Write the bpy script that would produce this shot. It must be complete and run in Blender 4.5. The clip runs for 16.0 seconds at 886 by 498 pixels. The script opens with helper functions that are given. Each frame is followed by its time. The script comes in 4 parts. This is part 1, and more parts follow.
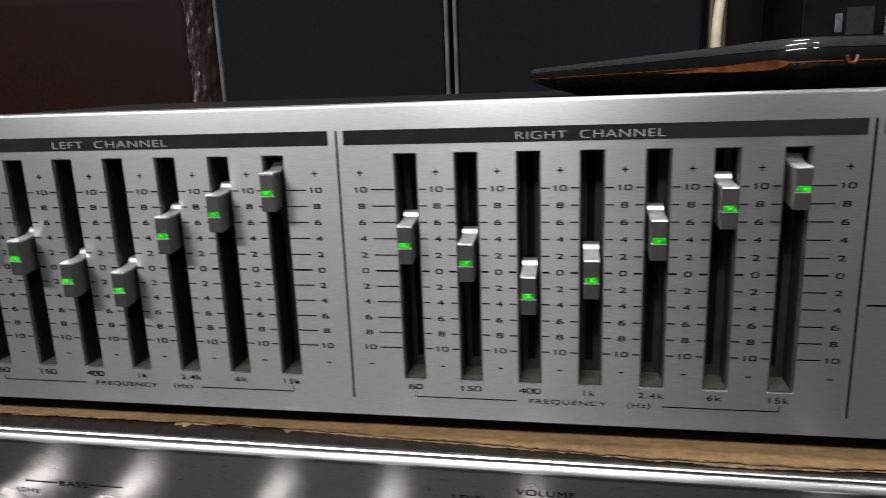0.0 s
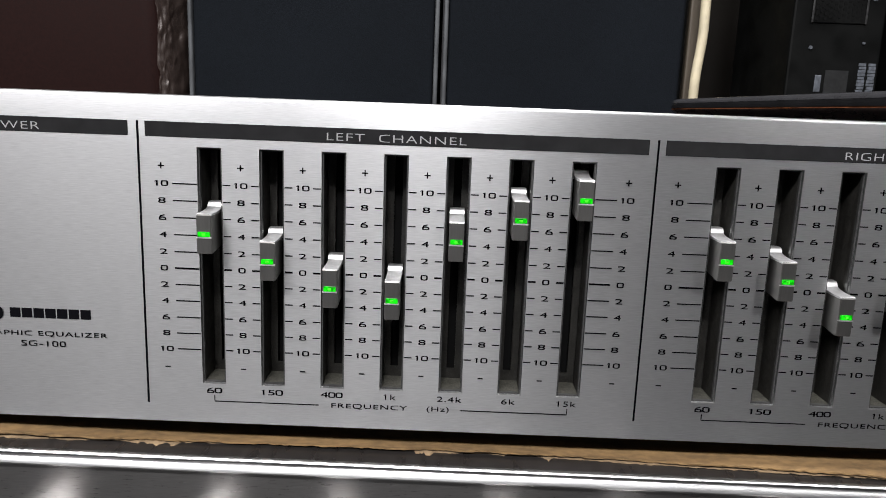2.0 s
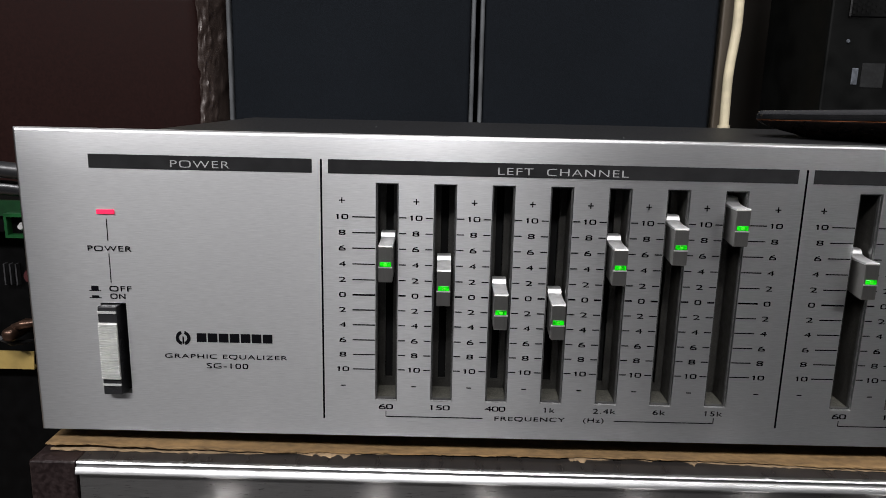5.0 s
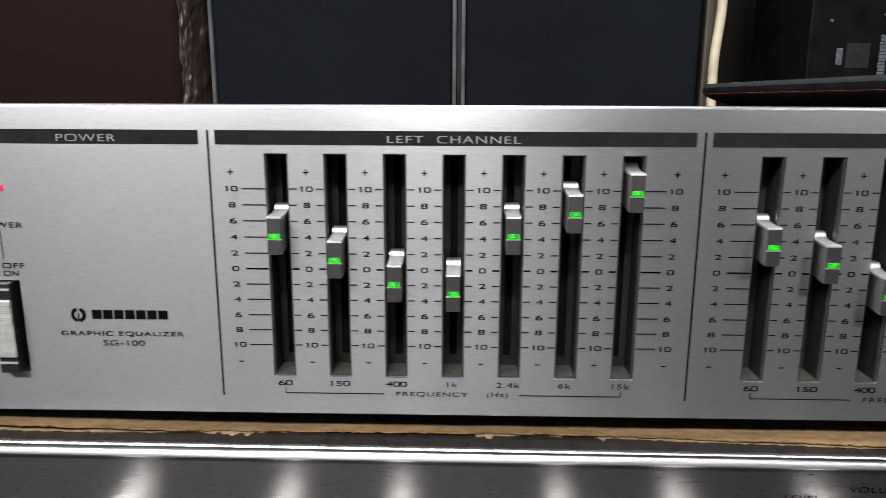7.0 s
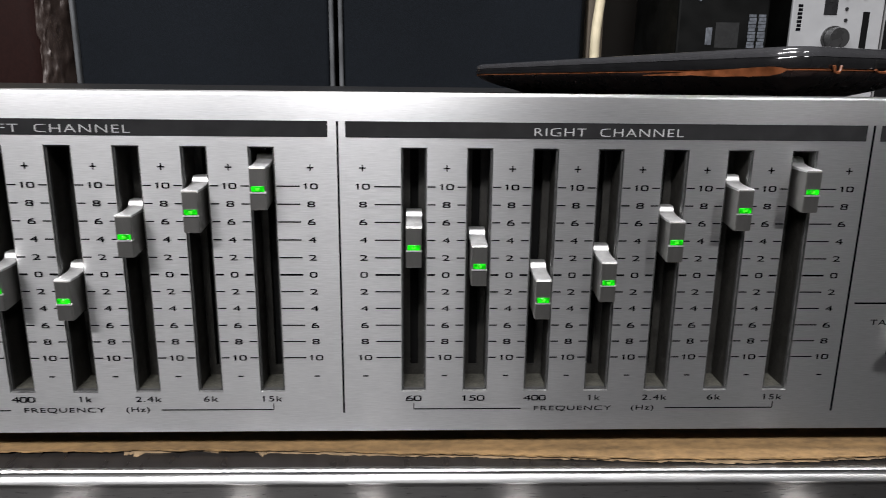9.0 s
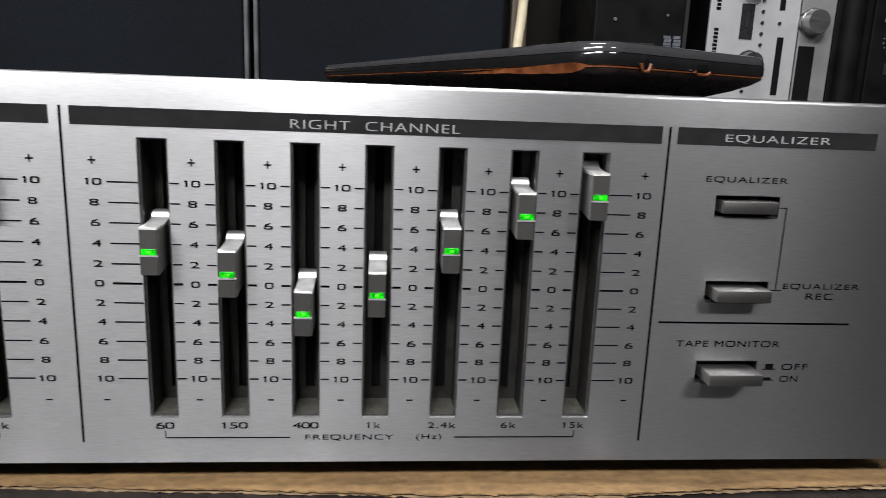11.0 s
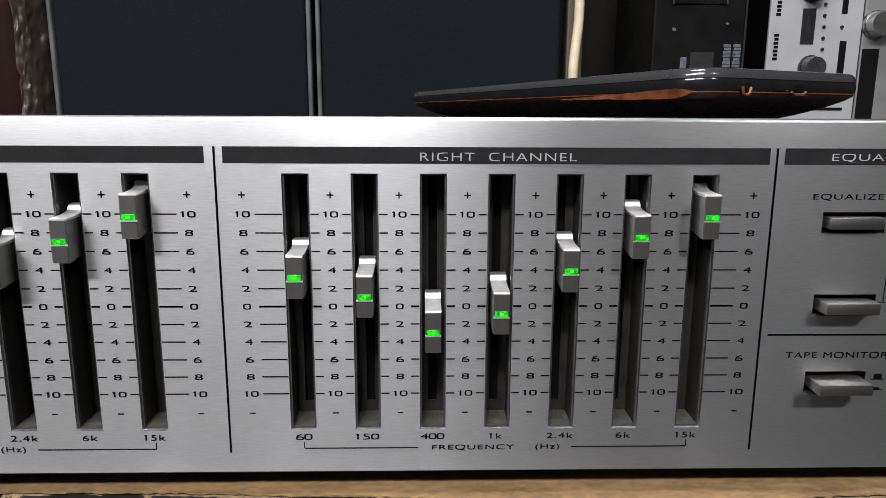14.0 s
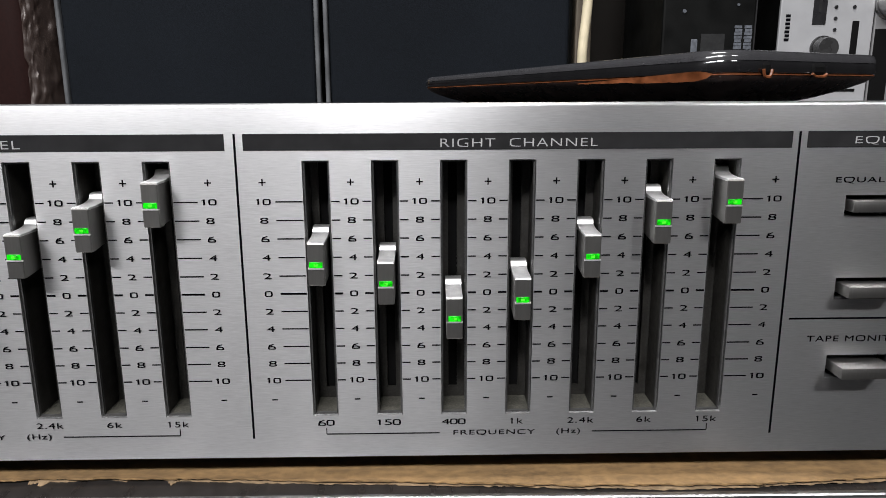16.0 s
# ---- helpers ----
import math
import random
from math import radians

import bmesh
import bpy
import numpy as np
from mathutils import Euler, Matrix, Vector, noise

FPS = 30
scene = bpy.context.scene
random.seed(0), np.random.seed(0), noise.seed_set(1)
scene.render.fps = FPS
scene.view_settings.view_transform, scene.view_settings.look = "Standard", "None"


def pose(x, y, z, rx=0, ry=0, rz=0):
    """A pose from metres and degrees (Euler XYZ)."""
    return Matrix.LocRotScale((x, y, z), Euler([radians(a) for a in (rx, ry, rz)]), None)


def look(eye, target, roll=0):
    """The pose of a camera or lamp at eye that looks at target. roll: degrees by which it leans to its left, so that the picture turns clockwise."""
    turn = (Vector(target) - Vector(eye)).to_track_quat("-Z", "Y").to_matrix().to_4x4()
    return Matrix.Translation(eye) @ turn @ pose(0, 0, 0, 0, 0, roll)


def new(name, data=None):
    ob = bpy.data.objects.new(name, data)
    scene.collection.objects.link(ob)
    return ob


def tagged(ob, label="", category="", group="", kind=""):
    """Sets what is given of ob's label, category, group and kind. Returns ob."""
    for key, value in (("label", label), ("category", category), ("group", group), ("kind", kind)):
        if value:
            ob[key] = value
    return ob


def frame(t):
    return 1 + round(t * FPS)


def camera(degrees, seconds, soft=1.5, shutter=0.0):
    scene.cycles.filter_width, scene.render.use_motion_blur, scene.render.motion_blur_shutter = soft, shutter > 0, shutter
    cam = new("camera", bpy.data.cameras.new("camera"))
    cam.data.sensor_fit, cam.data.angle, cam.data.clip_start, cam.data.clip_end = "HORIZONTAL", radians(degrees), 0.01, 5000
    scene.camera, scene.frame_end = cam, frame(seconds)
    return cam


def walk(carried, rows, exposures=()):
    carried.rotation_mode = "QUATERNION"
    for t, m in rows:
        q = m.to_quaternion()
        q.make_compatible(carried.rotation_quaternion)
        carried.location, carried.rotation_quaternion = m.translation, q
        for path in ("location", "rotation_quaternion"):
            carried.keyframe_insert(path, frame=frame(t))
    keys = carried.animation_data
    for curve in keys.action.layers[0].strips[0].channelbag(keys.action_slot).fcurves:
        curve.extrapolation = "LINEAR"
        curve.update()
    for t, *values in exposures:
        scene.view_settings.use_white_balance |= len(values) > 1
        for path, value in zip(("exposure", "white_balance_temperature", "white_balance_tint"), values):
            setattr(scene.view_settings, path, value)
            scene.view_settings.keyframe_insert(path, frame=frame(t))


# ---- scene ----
cam = camera(63.5, 16.0, soft=0.6, shutter=0.25)
PATH = [
    (0, (0.0655, -0.1812, 0.9941), (-0.1118, 0.7740, 0.7572), -2.18),
    (0.5, (0.0169, -0.1888, 0.9990), (-0.1105, 0.7769, 0.7726), -3.79),
    (1, (-0.0147, -0.1882, 0.9912), (-0.0753, 0.7921, 0.8033), -0.76),
    (1.5, (-0.0334, -0.1892, 0.9895), (-0.0911, 0.7920, 0.8053), 1.15),
    (2, (-0.0481, -0.1824, 0.9859), (-0.0519, 0.7997, 0.7971), 2.18),
    (2.5, (-0.0626, -0.1733, 0.9847), (-0.0304, 0.8092, 0.8013), 0.90),
    (3, (-0.0801, -0.1731, 0.9821), (-0.0412, 0.8122, 0.8160), 2.67),
    (3.5, (-0.0887, -0.1912, 0.9995), (-0.0854, 0.7926, 0.8202), 1.74),
    (4, (-0.0926, -0.1966, 1.0013), (-0.1029, 0.7829, 0.7998), 1.73),
    (4.2, (-0.0942, -0.1945, 1.0019), (-0.0971, 0.7826, 0.7887), 1.77),
    (6.5, (-0.0851, -0.1930, 0.9900), (-0.0965, 0.7854, 0.7836), 0.32),
    (7, (-0.0601, -0.1908, 0.9910), (-0.0815, 0.7856, 0.7762), 0.25),
    (7.5, (-0.0295, -0.1880, 0.9940), (-0.0388, 0.7879, 0.7763), 0.22),
    (8, (-0.0068, -0.1822, 0.9943), (-0.0065, 0.7943, 0.7788), 0.39),
    (8.5, (0.0130, -0.1768, 0.9932), (0.0150, 0.7942, 0.7539), -0.25),
    (8.7, (0.0167, -0.1749, 0.9932), (0.0295, 0.7940, 0.7458), -0.00),
    (10.8, (0.0751, -0.1564, 0.9900), (0.1780, 0.8166, 0.7838), 2.50),
    (11, (0.0711, -0.1557, 0.9864), (0.1571, 0.8172, 0.7721), 2.24),
    (11.5, (0.0558, -0.1576, 0.9881), (0.1051, 0.8181, 0.7748), 0.93),
    (12, (0.0545, -0.1646, 0.9897), (0.0846, 0.8136, 0.7839), 0.87),
    (12.5, (0.0537, -0.1644, 0.9897), (0.0806, 0.8136, 0.7830), 0.72),
    (13, (0.0536, -0.1646, 0.9904), (0.0768, 0.8133, 0.7826), 0.36),
    (13.5, (0.0542, -0.1653, 0.9905), (0.0759, 0.8134, 0.7866), 0.42),
    (14, (0.0527, -0.1651, 0.9909), (0.0771, 0.8142, 0.7897), 0.30),
    (14.5, (0.0520, -0.1667, 0.9908), (0.0752, 0.8134, 0.7937), 0.38),
    (15, (0.0506, -0.1646, 0.9900), (0.0703, 0.8131, 0.7809), 0.06),
    (15.5, (0.0503, -0.1663, 0.9911), (0.0675, 0.8116, 0.7827), -0.05),
    (16, (0.0493, -0.1650, 0.9911), (0.0649, 0.8101, 0.7699), -0.25),
]
EXPOSURES = [(0.0, -0.4, 6550, 10), (1.0, -0.38, 6750, 5), (1.5, -0.18, 6550, 9), (2.0, 0.0, 6500, 10), (2.5, 0.0, 6500, 10), (3.0, -0.08, 6500, 10), (3.5, -0.17, 6500, 10), (4.2, -0.34, 6500, 10), (6.3, -0.1, 6500, 10), (7.5, -0.03, 6500, 10), (8.5, 0.02, 6500, 10), (11.0, 0.05, 6500, 10), (16.0, 0.05, 6500, 10)]
walk(cam, [(t, look(eye, target, roll)) for t, eye, target, roll in PATH], EXPOSURES)

# ---------------------------------------------------------------- world and light
world = bpy.data.worlds.new("room_world")
scene.world = world
world.use_nodes = True
world.node_tree.nodes["Background"].inputs[0].default_value = (0.75, 0.85, 1.0, 1)
world.node_tree.nodes["Background"].inputs[1].default_value = 0.02


def area_lamp(name, eye, target, sx, sy, watts, colour):
    data = bpy.data.lights.new(name, "AREA")
    data.shape, data.size, data.size_y, data.energy, data.color = "RECTANGLE", sx, sy, watts, colour
    ob = new(name, data)
    ob.matrix_world = look(eye, target)
    return ob


COOL = (1.0, 0.985, 1.005)
# Unseen lamps: the first two placed from the panel's shadows and highlights.
area_lamp("unseen_ceiling_light", (-0.15, -1.55, 2.52), (-0.15, -1.3, 0.9), 0.50, 0.30, 59, COOL)
area_lamp("unseen_ceiling_light", (-1.28, -1.58, 2.52), (-1.22, -1.3, 0.9), 1.20, 0.18, 80, COOL)
# Added fill: one for the panel's right end, one overhead for upward faces.
area_lamp("unseen_ceiling_light", (1.24, -1.55, 2.52), (1.20, -1.3, 0.9), 0.50, 0.16, 17, COOL)
area_lamp("unseen_ceiling_light", (0.10, -0.12, 2.54), (0.10, -0.12, 0.9), 0.60, 0.30, 21, COOL)

Z0 = 0.900          # height of the front panel's lower edge
PX0, PX1 = -0.2100, 0.2075
PH = 0.0875
PITCH = 0.0159
FIRST = {"left": -0.1091, "right": 0.0227}

# ---------------------------------------------------------------- node helpers


def mat(name, base=(0.5, 0.5, 0.5), rough=0.5, metal=0.0, **extra):
    m = bpy.data.materials.new(name)
    m.use_nodes = True
    b = m.node_tree.nodes["Principled BSDF"]
    b.inputs["Base Color"].default_value = (*base, 1)
    b.inputs["Roughness"].default_value = rough
    b.inputs["Metallic"].default_value = metal
    for key, value in extra.items():
        b.inputs[key.replace("_", " ")].default_value = value
    return m


def vary(m, scale=(40, 40, 40), detail=6, base=None, dark=0.8, light=1.15, rough=None, bump=0.0, dist=0.0005, low=0.35, high=0.65):
    """Noise over world space that varies colour, roughness and relief."""
    nt = m.node_tree
    n, l, b = nt.nodes, nt.links, nt.nodes["Principled BSDF"]
    geo = n.new("ShaderNodeNewGeometry")
    mp = n.new("ShaderNodeMapping")
    mp.inputs["Scale"].default_value = scale
    tex = n.new("ShaderNodeTexNoise")
    tex.inputs["Scale"].default_value = 1.0
    tex.inputs["Detail"].default_value = detail
    l.new(geo.outputs["Position"], mp.inputs["Vector"])
    l.new(mp.outputs["Vector"], tex.inputs["Vector"])
    if base:
        ramp = n.new("ShaderNodeValToRGB")
        ramp.color_ramp.elements[0].position, ramp.color_ramp.elements[1].position = low, high
        ramp.color_ramp.elements[0].color = (*[c * dark for c in base], 1)
        ramp.color_ramp.elements[1].color = (*[min(1, c * light) for c in base], 1)
        l.new(tex.outputs["Fac"], ramp.inputs["Fac"])
        old = b.inputs["Base Color"].links[0].from_socket if b.inputs["Base Color"].links else None
        if old:
            mix = n.new("ShaderNodeMix")
            mix.data_type = "RGBA"
            mix.inputs["Factor"].default_value = 0.5
            l.new(old, mix.inputs["A"])
            l.new(ramp.outputs["Color"], mix.inputs["B"])
            l.new(mix.outputs["Result"], b.inputs["Base Color"])
        else:
            l.new(ramp.outputs["Color"], b.inputs["Base Color"])
    if rough:
        rg = n.new("ShaderNodeMapRange")
        rg.inputs["From Min"].default_value, rg.inputs["From Max"].default_value = low, high
        rg.inputs["To Min"].default_value, rg.inputs["To Max"].default_value = rough
        l.new(tex.outputs["Fac"], rg.inputs["Value"])
        l.new(rg.outputs["Result"], b.inputs["Roughness"])
    if bump:
        bp = n.new("ShaderNodeBump")
        bp.inputs["Strength"].default_value, bp.inputs["Distance"].default_value = bump, dist
        l.new(tex.outputs["Fac"], bp.inputs["Height"])
        if b.inputs["Normal"].links:
            l.new(b.inputs["Normal"].links[0].from_socket, bp.inputs["Normal"])
        l.new(bp.outputs["Normal"], b.inputs["Normal"])
    return m


def brushed(name, base, rough, aniso=0.6, bump=0.042, streak=(210, 210, 5200)):
    """Metal with fine horizontal brush marks and a faint cloudiness."""
    m = mat(name, base, rough, 1.0)
    vary(m, streak, 6, base, 0.70, 1.17, (rough - 0.018, rough + 0.018), bump, 0.00004, 0.32, 0.68)
    vary(m, (420, 420, 7600), 3, base, 0.72, 1.16, None, 0.5 * bump, 0.00003, 0.30, 0.70)
    vary(m, (45, 45, 90), 5, base, 0.985, 1.01)
    nt = m.node_tree
    b = nt.nodes["Principled BSDF"]
    b.inputs["Anisotropic"].default_value = aniso
    vec = nt.nodes.new("ShaderNodeCombineXYZ")
    vec.inputs[2].default_value = 1.0
    nt.links.new(vec.outputs[0], b.inputs["Tangent"])
    return m


# ---------------------------------------------------------------- materials
ALU = brushed("brushed_aluminium", (0.65, 0.652, 0.653), 0.345, 0.80)
ALU_LOW = brushed("receiver_aluminium", (0.44, 0.43, 0.42), 0.29, 0.6)
SATIN = vary(mat("satin_knob_metal", (0.45, 0.44, 0.43), 0.42, 1.0), (300, 300, 300), 3, (0.45, 0.44, 0.43), 0.92, 1.06)
CHROME = vary(mat("polished_trim", (0.40, 0.40, 0.397), 0.33, 1.0), (60, 900, 900), 4, (0.40, 0.40, 0.397), 0.9, 1.06, (0.30, 0.36))
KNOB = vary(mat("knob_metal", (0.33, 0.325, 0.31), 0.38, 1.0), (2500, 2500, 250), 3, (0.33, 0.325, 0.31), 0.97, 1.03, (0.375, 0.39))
# Cap far paler than the knob body: light from above painted in; also pointer lines.
KNOB_TOP = vary(mat("lit_cap_line_silver", (0.90, 0.90, 0.89), 0.48, 1.0), (400, 400, 400), 3, (0.90, 0.90, 0.89), 0.9, 1.05)
INK = mat("black_ink", (0.0035, 0.0035, 0.0045), 0.6, Specular_IOR_Level=0.02)
BAND = vary(mat("charcoal_print", (0.014, 0.014, 0.0145), 0.6, Specular_IOR_Level=0.08), (200, 200, 200), 4, (0.014, 0.014, 0.0145), 0.85, 1.2)
SILVER_INK = mat("silver_lettering", (0.30, 0.30, 0.30), 0.5)
CHANNEL = vary(mat("slot_plastic", (0.021, 0.020, 0.0175), 0.5, Specular_IOR_Level=0.35), (350, 350, 350), 6, (0.021, 0.020, 0.0175), 0.6, 1.35, (0.4, 0.6), 0.15)
vary(CHANNEL, (2200, 2200, 2200), 4, (0.021, 0.020, 0.0175), 0.55, 1.9, None, 0.0, 0.0, 0.45, 0.75)
# Slot floor paler than its walls: overhead light painted in, plus dust specks.
LIT_FLOOR = vary(mat("lit_dusty_slot_floor", (0.054, 0.052, 0.041), 0.8), (500, 500, 500), 6, (0.054, 0.052, 0.041), 0.6, 1.3)
vary(LIT_FLOOR, (2600, 2600, 2600), 4, (0.054, 0.052, 0.041), 0.5, 2.2, None, 0.0, 0.0, 0.45, 0.75)
LIP = vary(mat("grey_slot_lip", (0.036, 0.036, 0.035), 0.45), (600, 600, 600), 4, (0.036, 0.036, 0.035), 0.7, 1.3)
EDGE = vary(mat("cut_aluminium_edge", (0.50, 0.50, 0.50), 0.34, 1.0), (900, 900, 900), 3, (0.50, 0.50, 0.50), 0.8, 1.1)
# Near-black for the stems; in hollows and holes it paints the shade.
VOID = mat("recess_shade_black", (0.004, 0.004, 0.004), 0.8, Specular_IOR_Level=0.08)
PLASTIC = vary(mat("black_plastic", (0.014, 0.014, 0.015), 0.3), (120, 120, 120), 4, None, rough=(0.22, 0.4))
RIBBED = vary(mat("ribbed_silver", (0.72, 0.72, 0.70), 0.34, 0.6), (500, 500, 500), 3, (0.72, 0.72, 0.70), 0.9, 1.05)
CHASSIS = vary(mat("black_steel", (0.011, 0.011, 0.0115), 0.42, Specular_IOR_Level=0.35), (900, 900, 900), 3, (0.011, 0.011, 0.0115), 0.85, 1.15, (0.38, 0.46), 0.08, 0.0001)
CARD = vary(mat("corrugated_card", (0.172, 0.104, 0.042), 0.9), (40, 260, 420), 6, (0.172, 0.104, 0.042), 0.6, 1.3, None, 0.4, 0.0006)
vary(CARD, (350, 600, 900), 6, (0.172, 0.104, 0.042), 0.6, 1.35)
CARD_EDGE = vary(mat("torn_card_edge", (0.23, 0.160, 0.090), 0.95), (220, 220, 900), 5, (0.23, 0.160, 0.090), 0.7, 1.2, None, 0.4, 0.0006)
CARTON = vary(mat("pale_carton", (0.25, 0.185, 0.092), 0.85), (25, 25, 25), 6, (0.25, 0.185, 0.092), 0.72, 1.15, None, 0.2, 0.0006)
TOPCOVER = vary(mat("satin_dark_cover", (0.018, 0.016, 0.015), 0.36, Specular_IOR_Level=0.3), (300, 60, 300), 4, (0.018, 0.016, 0.015), 0.85, 1.15, (0.26, 0.36))
CHEEK = vary(mat("dark_vinyl_wood", (0.0110, 0.0062, 0.0060), 0.4), (700, 700, 700), 6, (0.0110, 0.0062, 0.0060), 0.65, 1.35, (0.3, 0.5), 0.2, 0.0004)
CLOTH = vary(mat("black_grille_cloth", (0.0054, 0.0070, 0.0094), 0.85, Specular_IOR_Level=0.1), (1100, 1100, 1100), 2, (0.0054, 0.0070, 0.0094), 0.6, 1.5, None, 0.4, 0.0005)
vary(CLOTH, (7, 7, 7), 3, (0.0054, 0.0070, 0.0094), 0.8, 1.25)
TRIM = vary(mat("grey_edge_trim", (0.085, 0.09, 0.094), 0.4), (90, 90, 30), 4, (0.085, 0.09, 0.094), 0.7, 1.3)
BROWN = vary(mat("brown_leatherette", (0.0122, 0.0047, 0.0040), 0.6, Specular_IOR_Level=0.06), (420, 420, 420), 5, (0.0122, 0.0047, 0.0040), 0.85, 1.15, (0.55, 0.65), 0.12, 0.0003)
CABLE = vary(mat("cream_cable", (0.62, 0.55, 0.38), 0.45), (60, 60, 60), 4, (0.62, 0.55, 0.38), 0.85, 1.08)
FLOORM = vary(mat("grey_floor", (0.014, 0.014, 0.014), 0.5), (4, 4, 4), 6, (0.014, 0.014, 0.014), 0.8, 1.15, (0.4, 0.6))
WALLM = vary(mat("dim_wall_paint", (0.025, 0.025, 0.026), 0.8), (5, 5, 5), 6, (0.025, 0.025, 0.026), 0.9, 1.08, None, 0.1, 0.002)
CEILM = vary(mat("ceiling_paint", (0.5, 0.5, 0.5), 0.85), (6, 6, 6), 5, (0.5, 0.5, 0.5), 0.92, 1.05)
SHELFM = vary(mat("shelf_board", (0.10, 0.075, 0.055), 0.5), (3, 60, 60), 6, (0.10, 0.075, 0.055), 0.7, 1.3, (0.4, 0.6))
WHITEDEV = vary(mat("white_front_plate", (0.36, 0.365, 0.37), 0.4, 0.2), (50, 50, 50), 5, (0.36, 0.365, 0.37), 0.93, 1.04)
GREYDEV = vary(mat("grey_front_plate", (0.20, 0.20, 0.20), 0.42, 0.3), (50, 50, 50), 5, (0.20, 0.20, 0.20), 0.9, 1.08)
DIMDEV = vary(mat("matt_black_case", (0.0034, 0.0036, 0.0034), 0.5, Specular_IOR_Level=0.10), (35, 35, 35), 6, (0.0034, 0.0036, 0.0034), 0.8, 1.3, (0.4, 0.6))
PHONE = vary(mat("gloss_black_shell", (0.007, 0.007, 0.0075), 0.12, Coat_Weight=0.8, Coat_Roughness=0.06), (150, 150, 150), 6, (0.007, 0.007, 0.0075), 0.85, 1.25, (0.10, 0.14))
# Bezel base raised above the shell's black to paint in a grey sheen.
BEZEL = vary(mat("worn_sheen_bezel", (0.032, 0.032, 0.034), 0.14, Coat_Weight=1.0, Coat_Roughness=0.08), (420, 420, 420), 6, (0.032, 0.032, 0.034), 0.92, 1.10, (0.13, 0.16))
PHONE_BACK = vary(mat("worn_black_shell", (0.012, 0.008, 0.008), 0.3), (220, 220, 220), 6, (0.014, 0.008, 0.007), 0.6, 1.8, (0.2, 0.45))
ORANGE = vary(mat("worn_orange", (0.16, 0.047, 0.013), 0.5), (300, 300, 300), 6, (0.16, 0.047, 0.013), 0.45, 1.15, (0.35, 0.6))
BARINK = vary(mat("pale_print", (0.20, 0.215, 0.24), 0.5), (300, 300, 300), 4, (0.20, 0.215, 0.24), 0.7, 1.1)
FAINTINK = vary(mat("faint_print", (0.085, 0.094, 0.108), 0.5), (300, 300, 300), 4, (0.085, 0.094, 0.108), 0.6, 1.2)
# Colours of the clutter are cut down to hold the shade around it.
GREENPCB = vary(mat("green_circuit_board", (0.004, 0.026, 0.008), 0.35), (120, 120, 120), 5, (0.004, 0.026, 0.008), 0.6, 1.3)
YELLOW = vary(mat("yellow_tape", (0.22, 0.155, 0.045), 0.5), (120, 120, 120), 5, (0.22, 0.155, 0.045), 0.8, 1.1)
REDCAP = mat("red_capacitor", (0.035, 0.004, 0.005), 0.5)
# Almost no albedo: the shade inside the open chassis is in this colour.
SHADE_BLACK = vary(mat("shade_black_metal", (0.0010, 0.0010, 0.00105), 0.6, Specular_IOR_Level=0.06), (150, 150, 150), 5, (0.0010, 0.0010, 0.00105), 0.6, 1.6)
DULLPIN = vary(mat("shaded_tin", (0.05, 0.05, 0.052), 0.4, 0.5), (300, 300, 300), 3, (0.05, 0.05, 0.052), 0.7, 1.2)
GREENSHADE = vary(mat("green_terminal", (0.006, 0.048, 0.013), 0.3), (200, 200, 200), 3, (0.006, 0.048, 0.013), 0.7, 1.2)
COPPER = vary(mat("shaded_brown_copper", (0.085, 0.048, 0.033), 0.35, 0.8), (150, 150, 150), 4, (0.085, 0.048, 0.033), 0.5, 1.2)
DARKBOARD = vary(mat("recess_shade_brown", (0.007, 0.0056, 0.0042), 0.6, Specular_IOR_Level=0.15), (12, 12, 3), 5, (0.007, 0.0056, 0.0042), 0.7, 1.3)
POSTM = vary(mat("pale_wood", (0.085, 0.068, 0.048), 0.6), (60, 60, 5), 5, (0.085, 0.068, 0.048), 0.8, 1.2)
BLUEBOX = vary(mat("blue_card", (0.02, 0.05, 0.22), 0.5), (40, 40, 40), 4, (0.02, 0.05, 0.22), 0.8, 1.2)


def emitter(name, colour, strength, base):
    m = mat(name, base, 0.25)
    b = m.node_tree.nodes["Principled BSDF"]
    b.inputs["Emission Color"].default_value = (*colour, 1)
    b.inputs["Emission Strength"].default_value = strength
    return m


def mottled(m, scale, low, high):
    """Uneven light behind a small window."""
    nt = m.node_tree
    n, l, b = nt.nodes, nt.links, nt.nodes["Principled BSDF"]
    geo, tex, rg = n.new("ShaderNodeNewGeometry"), n.new("ShaderNodeTexNoise"), n.new("ShaderNodeMapRange")
    tex.inputs["Scale"].default_value, tex.inputs["Detail"].default_value = scale, 3
    rg.inputs["From Min"].default_value, rg.inputs["From Max"].default_value = 0.36, 0.60
    rg.inputs["To Min"].default_value, rg.inputs["To Max"].default_value = low, high
    l.new(geo.outputs["Position"], tex.inputs["Vector"])
    l.new(tex.outputs["Fac"], rg.inputs["Value"])
    l.new(rg.outputs["Result"], b.inputs["Emission Strength"])
    return m


GREEN_LED = emitter("green_light_window", (0.008, 1.0, 0.008), 0.72, (0.0, 0.04, 0.0))
GREEN_HOT = emitter("green_light_core", (0.10, 1.0, 0.04), 0.95, (0.0, 0.1, 0.0))
mottled(GREEN_LED, 800, 0.30, 0.98)
mottled(GREEN_HOT, 1100, 0.45, 1.25)
RED_LED = emitter("red_light_window", (1.0, 0.02, 0.10), 0.95, (0.4, 0.02, 0.05))


